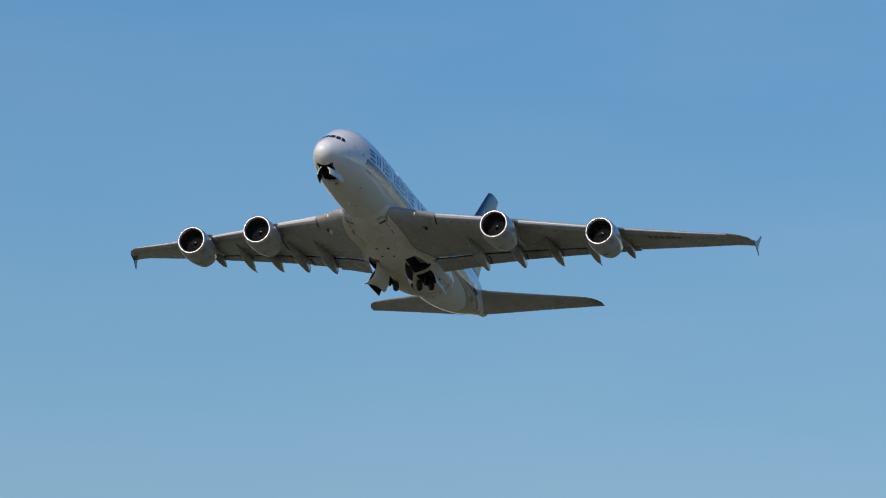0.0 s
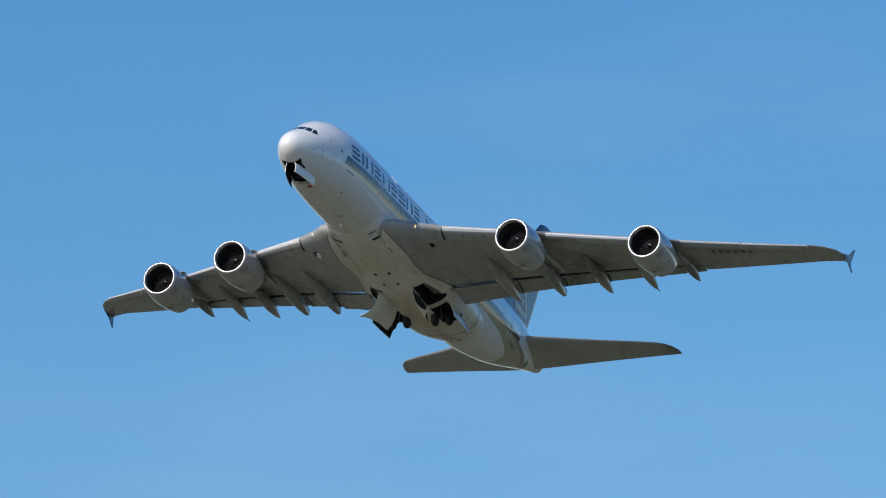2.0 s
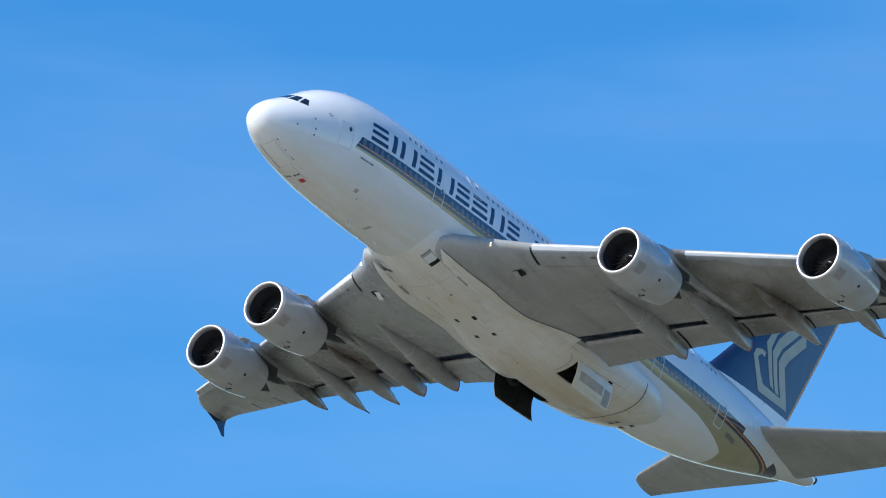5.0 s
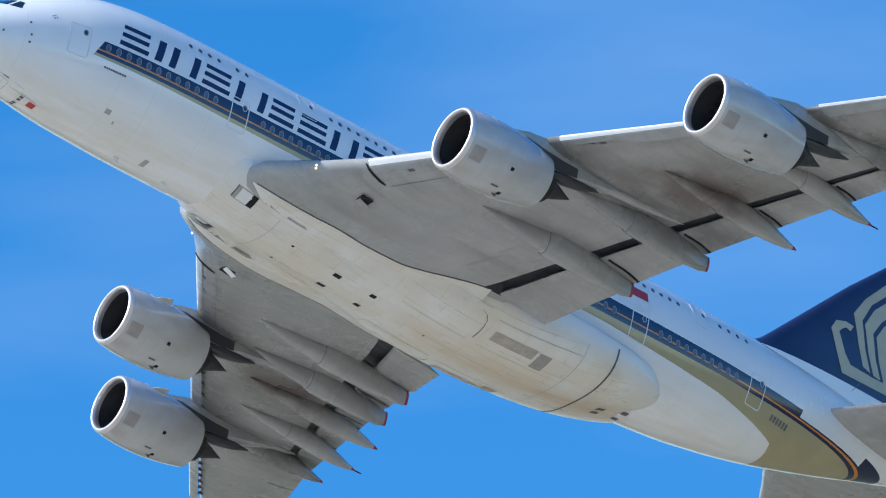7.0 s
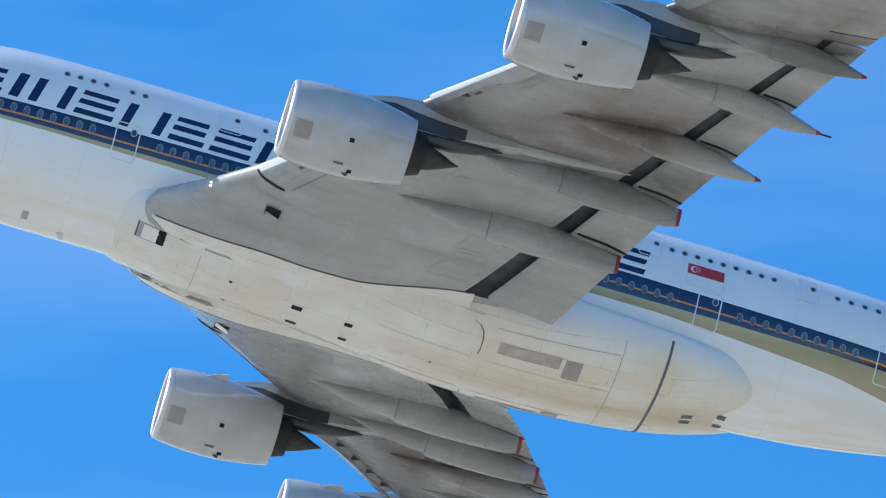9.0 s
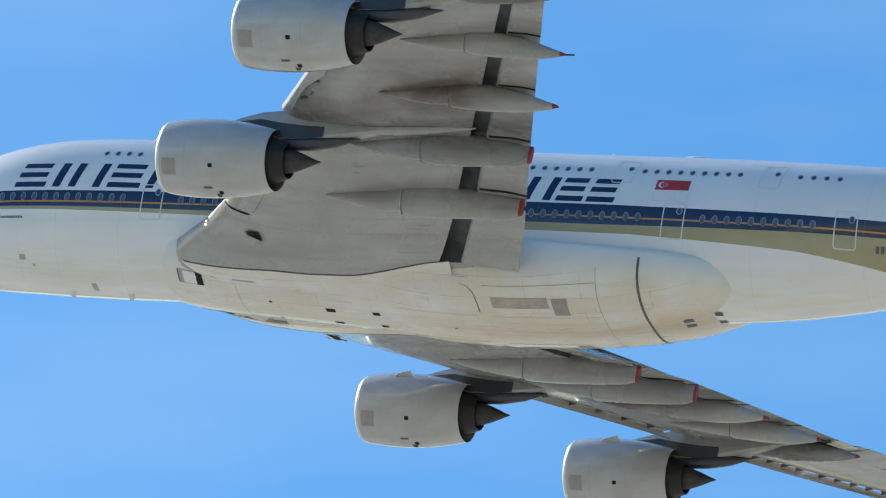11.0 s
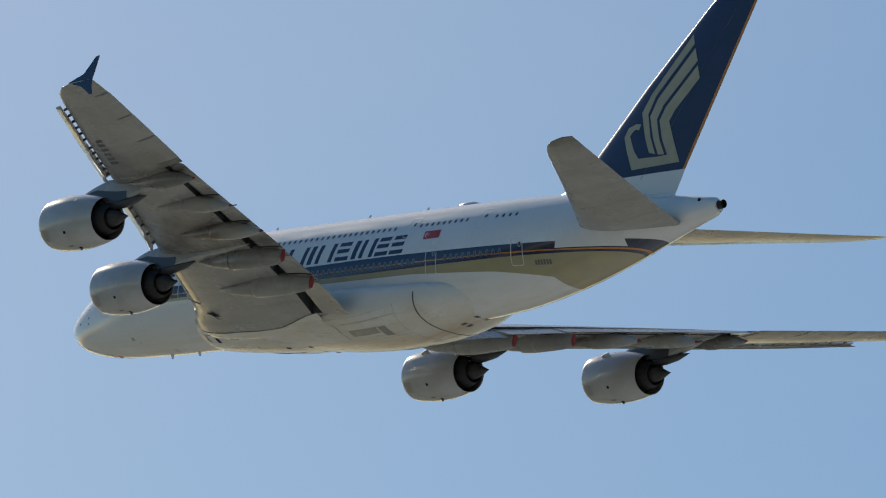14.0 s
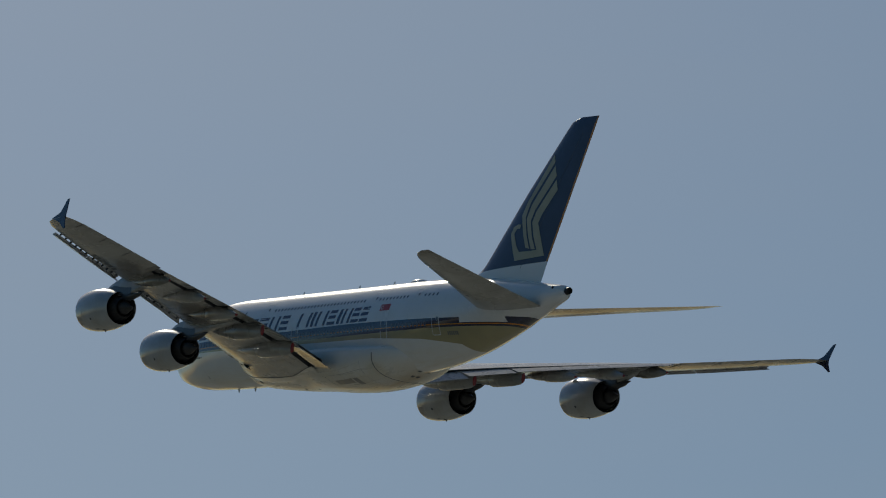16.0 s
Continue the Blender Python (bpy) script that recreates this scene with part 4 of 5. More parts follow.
    for i, u in enumerate(rel):
        s = s0 + u
        xc = (s - le) / (interp(y, WY, WTE) - le)
        if xc < 0.01:
            lez = interp(y, WY, WLZ)
            top = z + 1.9 + (lez + 0.18 - z - 1.9) * max(0, (u - 2.6)) / max(le - s0 - 2.6, 0.3)
        else:
            top = wing_point(y, min(xc, 0.5), False).z + 0.35
        bot = interp(u, [2.6, 4.2, 5.6, 6.2, 7.2, 12.2], [z + 1.6, z + 1.3, z + 1.05, z + 0.80, z + 0.92, top - 0.25])
        hw = interp(u, [2.6, 3.2, 4.5, 8.0, 10.5, 12.2], [0.08, 0.24, 0.36, 0.40, 0.3, 0.05])
        loops.append([(-u, hw * c, (bot - z) + (top - bot) * k) for c, k in ((-0.55, 0), (-1, 0.15), (-1, 0.8), (-0.8, 1), (0.8, 1), (1, 0.8), (1, 0.15), (0.55, 0))])
    rows = loft(bm, loops)
    pyl = part("pylon", bm, M_WING, eng, "grey engine pylon", 35)
    # darker heat-shielded flank and its aft fairing
    for sd2 in (1, -1):
        bm = bmesh.new()
        lp = []
        for u in (3.4, 4.6, 5.8, 7.0, 8.0):
            bot = interp(u, [2.6, 4.2, 5.6, 6.2, 7.2, 12.2], [z + 1.6, z + 1.3, z + 1.05, z + 0.80, z + 0.92, z + 1.6]) - z
            hw = interp(u, [2.6, 3.2, 4.5, 8.0, 10.5, 12.2], [0.08, 0.24, 0.36, 0.40, 0.3, 0.05]) + 0.012
            h = interp(u, [3.4, 5, 7.5, 9.4], [0.35, 0.8, 0.7, 0.15])
            lp.append([(-u, sd2 * hw, bot + 0.12), (-u, sd2 * (hw + .004), bot + 0.12 + h)])
        loft(bm, lp, closed=False)
        part("heat_shield", bm, M_PYLON, eng, "dark grey heat shield on the pylon", 35)
    bm = bmesh.new()
    tube(bm, [(-5.4, 0, 1.05), (-6.2, 0, 0.90), (-7.4, 0, 0.98), (-8.6, 0, 1.12), (-9.8, 0, 1.30)], [0.22, 0.34, 0.36, 0.28, 0.03], 16)
    part("pylon_fairing", bm, M_PYLON, eng, "dark fairing behind the exhaust", 50)
    # low ridge that carries the pylon on under the wing
    run = 15.6 if y < 20 else 13.0
    bm = bmesh.new()
    rid = [(u, r) for u, r in zip(np.linspace(8.2, run, 7), (0.05, 0.24, 0.28, 0.28, 0.25, 0.18, 0.03))]
    tube(bm, [(-u, 0, wing_under(s0 + u, y).z - z + 0.04) for u, r in rid], [r for u, r in rid], 16)
    part("pylon_ridge", bm, M_WING, eng, "pale ridge behind the pylon", 50)
    return eng


def build_wing(side):
    w = wing_skin(side)
    wing_slats(side, w)
    for a, b, dr in ((4.5, 9.0, 0.30), (9.08, 13.2, 0.1), (13.3, 17.4, 0.0), (17.48, 26.95, 0.0)):
        flap(side, a, b, w, dr)
    for q in FAIR:
        track_fairing(side, *q, w)
    for y, drop, width, bow in ((9.88, 0.10, 0.12, 0.30), (13.98, 0.0, 0.12, 0.30), (18.02, 0.0, 0.10, 0.28), (22.15, 0.0, 0.10, 0.24), (13.0, 0.10, 0.07, 0.0), (12.8, 0.10, 0.03, 0.0), (17.25, 0.0, 0.04, 0.0)):
        flap_gap(side, y, width, drop, w, bow)
    fence(side, w)
    aileron_joints(side, w)
    # ram-air scoop under the root and the landing lamps
    bm = bmesh.new()
    p = wing_point(5.85, 0.155, False)
    slab(bm, [mir(p + Vector(q), side) for q in ((0.34, -.30, -0.0), (0.34, .42, 0.05), (-.36, .42, -0.02), (-.36, -.30, -.09))], 0.05)
    part("scoop_hole", bm, M_DARK, w, "dark scoop opening", 0)
    bm = bmesh.new()
    slab(bm, [mir(p + Vector(q), side) for q in ((0.3, -.28, -0.03), (0.3, .10, 0.0), (-.34, .10, -0.26), (-.34, -.28, -.32))], 0.04)
    part("scoop_flap", bm, M_WORN if side > 0 else M_WHITE, w, "scoop flap", 0)
    p = wing_point(5.4, 0.002, False)
    for dz in (0.06, -0.12):
        bm = bmesh.new()
        bmesh.ops.create_uvsphere(bm, u_segments=10, v_segments=6, radius=0.06)
        bmesh.ops.translate(bm, verts=bm.verts, vec=mir(p + Vector((0.03, 0, dz)), side))
        part("landing_lamp", bm, M_LAMP, w, "lit landing lamp in the wing root")
    return w


wings = {side: build_wing(side) for side in (1, -1)}
for side in (1, -1):
    for y, s0, z in ENGINES:
        engine(side, y, s0, z)


# ---- tail ----
def surface(name, stations, material, label, parent, vertical=False, side=1):
    """A tail surface from stations of (span, leading s, trailing s, height or offset, thickness)."""
    bm = bmesh.new()
    fr = [0, 0.01, 0.03, 0.07, 0.14, 0.25, 0.4, 0.55, 0.7, 0.85, 1.0]
    loops = []
    for sp, le, te, h, tc in stations:
        ch = te - le
        pts = []
        for sign, f in [(1, x) for x in fr[::-1]] + [(-1, x) for x in fr[1:-1]]:
            t = airfoil(f, tc)[0] * ch * sign * (1.0 if vertical else 0.5 if sign > 0 else 1.2)
            pts.append(Vector((-(le + ch * f), t, sp)) if vertical else Vector((-(le + ch * f), sp * side, h + t)))
        loops.append(pts)
    loft(bm, loops)
    return part(name, bm, material, parent, label, 50)


def fin_paint():
    """Navy fin above a white foot, with an orange trailing edge."""
    g = Graph("fin_paint")
    vec, x, y, z = g.coords()
    n1 = g.noise(vec, 0.6, 5.0)
    col = g.mix(g.ramp(n1, 0.3, 0.7), NAVY, (0.018, 0.026, 0.085))
    edge = g.math("ADD", g.math("MULTIPLY", g.math("SUBTRACT", z, 3.03), 0.482), 65.55)
    col = g.mix(g.math("GREATER_THAN", g.math("MULTIPLY", x, -1.0), g.math("SUBTRACT", edge, 0.26)), col, ORANGE)
    col = g.mix(g.math("LESS_THAN", z, g.math("ADD", g.math("MULTIPLY", x, -0.042), 2.08)), col, WHITE)
    return g.finish(col, 0.33, 0.0, 0.3)


fin = surface("tail_fin", [(2.2, 51.5, 65.3, 0, .09), (4.05, 53.7, 66.1, 0, .095), (4.4, 54.9, 66.25, 0, .10), (5.0, 55.8, 66.5, 0, .10), (5.8, 56.6, 66.9, 0, .10), (11.0, 61.6, 69.4, 0, .095), (16.2, 67.1, 71.9, 0, .09), (17.1, 68.1, 72.3, 0, .085), (17.45, 69.3, 72.5, 0, .06)], fin_paint(), "navy tail fin with orange trailing edge", airliner, True)
for sd in (1, -1):
    surface("tailplane", [(0.8, 57.6, 67.5, 0.68, .10), (2.4, 58.9, 68.0, 0.94, .10), (8.5, 63.75, 69.75, 1.95, .095), (12.6, 66.8, 71.05, 2.63, .09), (13.6, 67.65, 71.35, 2.8, .088), (14.3, 68.45, 71.6, 2.91, .08), (14.8, 69.4, 71.75, 2.99, .065), (15.15, 70.7, 71.88, 3.05, .03)], M_WING, "grey tailplane", airliner, False, sd)
    # pale plate where the tailplane meets the hull
    bm = bmesh.new()
    hull_strip(bm, 57.0, 62.8, -0.55, 1.6, sd, 0.02, 0.25, 6, 6)
    part("tailplane_seal_plate", bm, M_WHITE, fuselage, "pale sliding plate at the tailplane root")

# tail cone with the power unit's exhaust
bm = bmesh.new()
tube(bm, [(-70.0, 0, 1.95), (-70.75, 0, 2.0), (-70.74, 0, 2.0), (-70.5, 0, 1.98)], [0.34, 0.30, 0.24, 0.24], 20)
part("tail_exhaust", bm, M_CORE, fuselage, "dark exhaust pipe in the tail cone")
bm = bmesh.new()
bmesh.ops.create_uvsphere(bm, u_segments=10, v_segments=6, radius=0.17)
ob = part("tail_vent", bm, M_DARK, fuselage, "small round dark vent")
ob.matrix_basis = Matrix.Translation(hull_at(69.0, 2.25, 1)[0]) @ Matrix.Diagonal((1, 0.4, 1, 1))
# radome hump on the crown
bm = bmesh.new()
loft(bm, [[(-(42.9 + 2.6 * u), 0.62 * w * math.cos(2 * math.pi * k / 16), 4.12 + 0.40 * w * math.sin(2 * math.pi * k / 16)) for k in range(16)]
          for u, w in ((0, .05), (.06, .45), (.2, .85), (.45, 1), (.7, .9), (.9, .55), (1, .05))])
part("antenna_dome", bm, M_WHITE, fuselage, "small white antenna dome on the crown")

# ---- livery and small fittings ----
def mark(name, pieces, material, parent, side=1, label="", lift=0.006):
    """A painted mark of plain bars on the hull: (s0, s1, z0, z1, slant) each."""
    bm = bmesh.new()
    for s0, s1, z0, z1, sl in pieces:
        hull_strip(bm, s0, s1, z0, z1, side, lift, sl, max(2, int((s1 - s0) / 0.5)), max(2, int((z1 - z0) / 0.25)))
    return part(name, bm, material, parent, label)


# title on the upper hull: one plain navy shape for each character
SLOTS = ((9.0, 10.75, "b"), (11.15, 11.60, "i"), (12.05, 13.82, "n"), (14.2, 16.0, "b"), (16.35, 18.3, "n"), (18.65, 20.3, "b"), (20.6, 22.5, "b"), (22.8, 24.5, "n"), (24.9, 26.5, "b"),
         (28.3, 30.5, "n"), (30.85, 31.35, "i"), (31.75, 33.6, "n"), (33.95, 35.4, "b"), (35.75, 36.25, "i"), (36.6, 38.1, "n"), (38.35, 39.75, "b"), (39.95, 41.4, "b"))
for s0, s1, kind in SLOTS:
    z0, z1, sl = interp(s0, [9, 30], [0.05, 0.24]), interp(s0, [9, 30], [1.5, 1.64]), 0.24
    if kind == "i":
        bars = [(s0, s1, z0, z1, sl)]
    elif kind == "n":
        bars = [(s0, s0 + 0.42, z0, z1, sl), (s1 - 0.42, s1, z0, z1, sl)]
    else:
        bars = [(s0, s1, z0, z0 + 0.30, sl), (s0 + 0.13, s1, z0 + 0.58, z0 + 0.88, sl), (s0 + 0.26, s1 + 0.1, z1 - 0.30, z1, sl)]
    for bar in bars:
        mark("title_bar", [bar], M_NAVY, fuselage, 1, "plain navy bar of the title")
# small marks: registration aft, type mark forward
for k in range(6):
    mark("registration_bar", [(55.02 + 0.25 * k, 55.19 + 0.25 * k, -1.56, -1.24, 0.05)], M_LINE, fuselage, 1, "small dark bar")
for k in range(10):
    mark("type_mark_bar", [(8.46 + 0.138 * k, 8.55 + 0.138 * k, -1.62, -1.50, 0.03)], M_NAVY, fuselage, 1, "tiny dark bar")
# flag with a red upper and a white lower half
flag = mark("flag", [(43.4, 45.15, 1.08, 1.70, 0.0)], M_RED, fuselage, 1, "red half of a small flag")
mark("flag_white_half", [(43.4, 45.15, 0.46, 1.08, 0.0)], M_WHITE, flag, 1, "white half of the flag")
mark("flag_edge", [(43.36, 43.4, 0.44, 1.72, 0.0), (45.15, 45.19, 0.44, 1.72, 0.0), (43.36, 45.19, 0.42, 0.46, 0.0)], M_FRAME, flag, 1, "thin grey edge of the flag")
bm = bmesh.new()
outer = [(0.19 * math.cos(radians(a)), 0.19 * math.sin(radians(a))) for a in range(50, 311, 20)]
inner = [(0.06 + 0.15 * math.cos(radians(a)), 0.15 * math.sin(radians(a))) for a in range(60, 301, 20)]
for k in range(len(inner) - 1):
    q = [outer[k], outer[k + 1], inner[k + 1], inner[k]]
    bm.faces.new([bm.verts.new(hull_at(43.72 + a, 1.39 + b, 1, 0.012)[0]) for a, b in q])
part("crescent", bm, M_WHITE, flag, "white crescent")
for k in range(5):
    a = radians(90 + 72 * k)
    bm = bmesh.new()
    bm.faces.new([bm.verts.new(hull_at(43.88 + 0.10 * math.cos(a) + 0.035 * math.cos(b), 1.39 + 0.10 * math.sin(a) + 0.035 * math.sin(b), 1, 0.012)[0]) for b in (0, 1.57, 3.14, 4.71)])
    part("star", bm, M_WHITE, flag)


def fin_half(s, z):
    """Half thickness of the fin at a station and height."""
    le = interp(z, [2.2, 4.05, 5.8, 11.0, 16.2, 17.1, 17.45], [51.5, 53.7, 56.6, 61.6, 67.1, 68.1, 69.3])
    te = interp(z, [2.2, 4.3, 5.5, 11.0, 16.2, 17.1, 17.45], [65.3, 66.2, 66.75, 69.4, 71.9, 72.3, 72.5])
    tc = interp(z, [2.2, 5.5, 11.0, 16.2, 17.1, 17.45], [.10, .10, .095, .09, .085, .06])
    return airfoil(min(max((s - le) / (te - le), 0.001), 1), tc)[0] * (te - le)


def fin_band(path, side, label=""):
    """A plain gold band on the fin: left and right edges along its length, (s, z) each."""
    bm = bmesh.new()
    rows = []
    for (a, b), (c, d) in zip(path, path[1:]):
        for i in range(4):
            u = i / 4
            l = (a[0] + (c[0] - a[0]) * u, a[1] + (c[1] - a[1]) * u)
            r = (b[0] + (d[0] - b[0]) * u, b[1] + (d[1] - b[1]) * u)
            rows.append((l, r))
    rows.append(path[-1])
    loft(bm, [[Vector((-(l[0] + (r[0] - l[0]) * k / 4), side * (fin_half(l[0] + (r[0] - l[0]) * k / 4, l[1] + (r[1] - l[1]) * k / 4) + 0.02), l[1] + (r[1] - l[1]) * k / 4)) for k in range(5)]
              for l, r in rows], closed=False)
    part("fin_emblem_band", bm, M_GOLD, fin, label)


for sd in (1, -1):
    # three bent bands, the foot that closes them and the hook before them
    fin_band([((66.06, 14.38), (66.34, 13.67)), ((62.59, 10.46), (63.07, 10.26)), ((61.83, 9.17), (62.5, 8.98)), ((62.43, 7.35), (62.96, 7.34)), ((62.95, 6.23), (63.56, 6.08))], sd, "gold band of the fin emblem")
    fin_band([((66.45, 13.35), (66.82, 12.41)), ((63.3, 10.03), (63.94, 9.55)), ((62.72, 8.83), (63.41, 8.54)), ((63.23, 7.2), (63.84, 7.09)), ((63.83, 6.03), (64.42, 6.01))], sd, "gold band of the fin emblem")
    fin_band([((66.86, 12.09), (67.16, 11.15)), ((64.16, 9.36), (65.11, 9.11)), ((63.68, 8.44), (64.61, 8.33)), ((64.1, 7.09), (65.24, 6.83)), ((64.69, 5.96), (65.87, 5.38))], sd, "gold band of the fin emblem")
    fin_band([((60.31, 7.54), (60.9, 7.57)), ((60.77, 6.46), (61.49, 6.45)), ((61.45, 5.1), (62.01, 5.88)), ((63.79, 5.24), (63.71, 5.89)), ((65.87, 5.38), (64.69, 5.96))], sd, "gold foot of the fin emblem")
    fin_band([((60.31, 7.54), (60.9, 7.57)), ((60.63, 8.18), (61.13, 7.84)), ((61.33, 8.4), (61.37, 8.02)), ((61.92, 8.34), (61.71, 7.92))], sd, "gold hook of the fin emblem")
    # rudder joint
    bm = bmesh.new()
    loft(bm, [[(-(le_te - .025), sd * (fin_half(le_te, z) + .006), z), (-(le_te + .025), sd * (fin_half(le_te, z) + .006), z)] for z, le_te in ((4.4, 62.4), (8, 64.9), (12, 67.4), (16, 70.2))], closed=False)
    part("rudder_joint", bm, M_LINE, fin)

# ---- belly details ----
for s, w, l in ((26.52, 0.30, 0.50), (29.0, 0.28, 0.38)):
    for sd in (1, -1):
        y = sd * 0.72
        fairing_patch("belly_vent", s - l / 2, s + l / 2, y - w / 2, y + w / 2, M_DARK, belly, 0.012, 2)
for sd in (1, -1):
    fairing_patch("inlet_panel", 18.5, 19.75, sd * 1.55, sd * 2.3, M_GREYPATCH, belly, 0.012, 3)
    fairing_patch("inlet_ramp", 18.72, 19.5, sd * 1.6, sd * 2.25, M_WHITE, belly, 0.018, 3)
    fairing_patch("inlet_opening", 19.45, 19.82, sd * 1.57, sd * 2.28, M_DARK, belly, 0.024, 2)
    fairing_patch("inlet_opening", 18.42, 18.5, sd * 1.57, sd * 2.28, M_LINE, belly, 0.018, 2)
    fairing_patch("small_vent", 23.2, 23.36, sd * 0.85, sd * 1.0, M_DARK, belly, 0.012, 1)
    fairing_patch("small_vent", 46.6, 47.0, sd * 0.28, sd * 0.6, M_LINE, fuselage, 0.03, 1)
    fairing_patch("scoop_plate", 45.0, 45.5, sd * 0.12, sd * 0.42, M_LINE, belly, 0.02, 2)
fairing_patch("beacon_lamp", 33.03, 33.17, -0.07, 0.07, M_RED, belly, 0.02, 1)


def ring_line(name, s, a0, a1, width, material, parent, fn, label=""):
    """A joint that runs round the belly at one station."""
    bm = bmesh.new()
    loops = []
    for k in range(41):
        a = radians(a0 + (a1 - a0) * k / 40)
        p, q = fn(s - width / 2, a), fn(s + width / 2, a)
        c = Vector((p.x, 0, -2.4))
        o = (p - c).normalized() * 0.012
        loops.append([p + o, q + o])
    loft(bm, loops, closed=False)
    part(name, bm, material, parent, label)


ring_line("fairing_seal", 43.4, -178, -2, 0.13, M_LINE, belly, fairing, "dark seal round the belly fairing")
for s in (21.6, 41.3):
    ring_line("panel_joint", s, -165, -15, 0.035, M_GREYPATCH, belly, fairing)
# masts and sensors on the hull
for s, z in ((4.14, -0.62), (4.28, -1.32), (4.28, -1.75), (2.82, -1.59)):
    for sd in (1, -1):
        bm = bmesh.new()
        bmesh.ops.create_uvsphere(bm, u_segments=8, v_segments=5, radius=0.075)
        ob = part("sensor", bm, M_LINE, fuselage, "small dark sensor")
        ob.matrix_basis = on_hull(s, z, sd) @ Matrix.Diagonal((1, 1, 0.6, 1))
for s, z in ((5.30, 0.28), (5.42, 0.36), (5.52, 0.24), (5.38, 0.16)):
    bm = bmesh.new()
    bmesh.ops.create_uvsphere(bm, u_segments=8, v_segments=5, radius=0.05)
    ob = part("static_port", bm, M_LINE, fuselage, "small dark static port")
    ob.matrix_basis = on_hull(s, z, 1) @ Matrix.Diagonal((1, 1, 0.5, 1))
for s, z, w, h in ((9.78, -3.29, .34, .2), (10.37, -3.57, .12, .1), (13.44, -4.12, .3, .12)):
    mark("access_panel", [(s - w / 2, s + w / 2, z - h / 2, z + h / 2, 0)], M_GREYPATCH, fuselage, 1)


def blade_mast(s, y, z, dz, l):
    bm = bmesh.new()
    loft(bm, [[(-s - l / 2, y - .02, z), (-s + l / 2, y - .02, z), (-s + l / 2, y + .02, z), (-s - l / 2, y + .02, z)],
              [(-s - l / 2 - .08 * 0, y - .01, z + dz), (-s - l * .1, y - .01, z + dz), (-s - l * .1, y + .01, z + dz), (-s - l / 2, y + .01, z + dz)]])
    part("blade_antenna", bm, M_WHITE, fuselage, "small blade antenna", 0)


for s in (9.5, 22.5, 33.0, 39.4):
    blade_mast(s, 0, smooth_interp(s, ST, CROWN) - 0.03, 0.38, 0.4)
for s in (12.0, 15.2):
    blade_mast(s, 0, smooth_interp(s, ST, KEEL) + 0.03, -0.36, 0.4)
# bars under the port wing tip
for k in range(6):
    y0 = 29.0 + 0.62 * k
    bm = bmesh.new()
    q = []
    for y, xc in ((y0, 0.17), (y0 + 0.36, 0.17), (y0 + 0.36, 0.28), (y0, 0.28)):
        q.append(wing_point(y, xc, False) + Vector((0, 0, -0.02)))
    mid1, mid2 = wing_point(y0, 0.225, False) + Vector((0, 0, -0.02)), wing_point(y0 + 0.36, 0.225, False) + Vector((0, 0, -0.02))
    bm.faces.new([bm.verts.new(p) for p in (q[0], q[1], mid2, mid1)])
    bm.faces.new([bm.verts.new(p) for p in (mid1, mid2, q[2], q[3])])
    part("registration_bar", bm, M_LINE, wings[1], "plain dark bar under the wing")

# a curved joint beside each wing gear door and the joints round the wells
for sd in (1, -1):
    bm = bmesh.new()
    pts = [(34.25, 3.55), (34.6, 3.45), (34.85, 3.2), (34.95, 2.8), (34.98, 2.3), (34.95, 1.9)]
    loops = []
    for s, y in pts:
        q = [BELLY_TREE.ray_cast(Vector((-s + d, sd * y, -9)), Vector((0, 0, 1)))[0] + Vector((0, 0, -0.03)) for d in (-.025, .025)]
        loops.append(q)
    loft(bm, loops, closed=False)
    part("curved_joint", bm, M_LINE, belly)
    for y in (1.58, 3.5):
        fairing_patch("door_joint", 35.4, 41.2, sd * y, sd * (y + .022), M_GREYPATCH, belly, 0.03, 6)
    for y in (1.56, 3.78):
        fairing_patch("door_joint", 30.3, 34.7, sd * y, sd * (y + .022), M_GREYPATCH, belly, 0.03, 6)


ROOT_S = [18.9, 19.2, 19.8, 20.9, 22.4, 24.2, 26.3, 28.3, 30.0, 31.5, 33.1, 33.9]
ROOT_Y = [2.85, 2.95, 3.12, 3.30, 3.45, 3.56, 3.42, 3.40, 3.70, 4.10, 4.45, 4.52]
ROOT_IN = [2.8, 2.72, 2.45, 1.98, 1.75, 1.75, 1.85, 2.25, 2.7, 3.2, 3.5, 3.55]


def root_fillet(side):
    """Off-white fillet that leads the belly fairing over into the wing's underside."""
    bm = bmesh.new()
    loops = []
    for i in range(51):
        s = 18.9 + 0.3 * i
        y, y2 = smooth_interp(s, ROOT_S, ROOT_Y), smooth_interp(s, ROOT_S, ROOT_IN)
        a = wing_under(s, y) + Vector((0, 0, -0.03))
        b = BELLY_TREE.ray_cast(Vector((-s, y2, -9)), Vector((0, 0, 1)))[0] + Vector((0, 0, -0.006))
        row = []
        for k in range(9):
            u = k / 8
            p = a.lerp(b, u)
            p.z += 0.10 * 4 * u * (1 - u)
            if p.y > 2.4:
                p.z = min(p.z, wing_under(s, p.y).z - 0.03)
            skin = BELLY_TREE.ray_cast(Vector((-s, p.y, -9)), Vector((0, 0, 1)))[0]
            if skin is not None:
                p.z = min(p.z, skin.z - 0.006)
            row.append(mir(p, side))
        row.append(mir(a + Vector((0, 0, 0.05)), side))
        loops.append(row[-1:] + row[:-1])
    loft(bm, loops, closed=False)
    part("root_fillet", bm, M_BELLY, belly, "off-white fillet at the wing root")


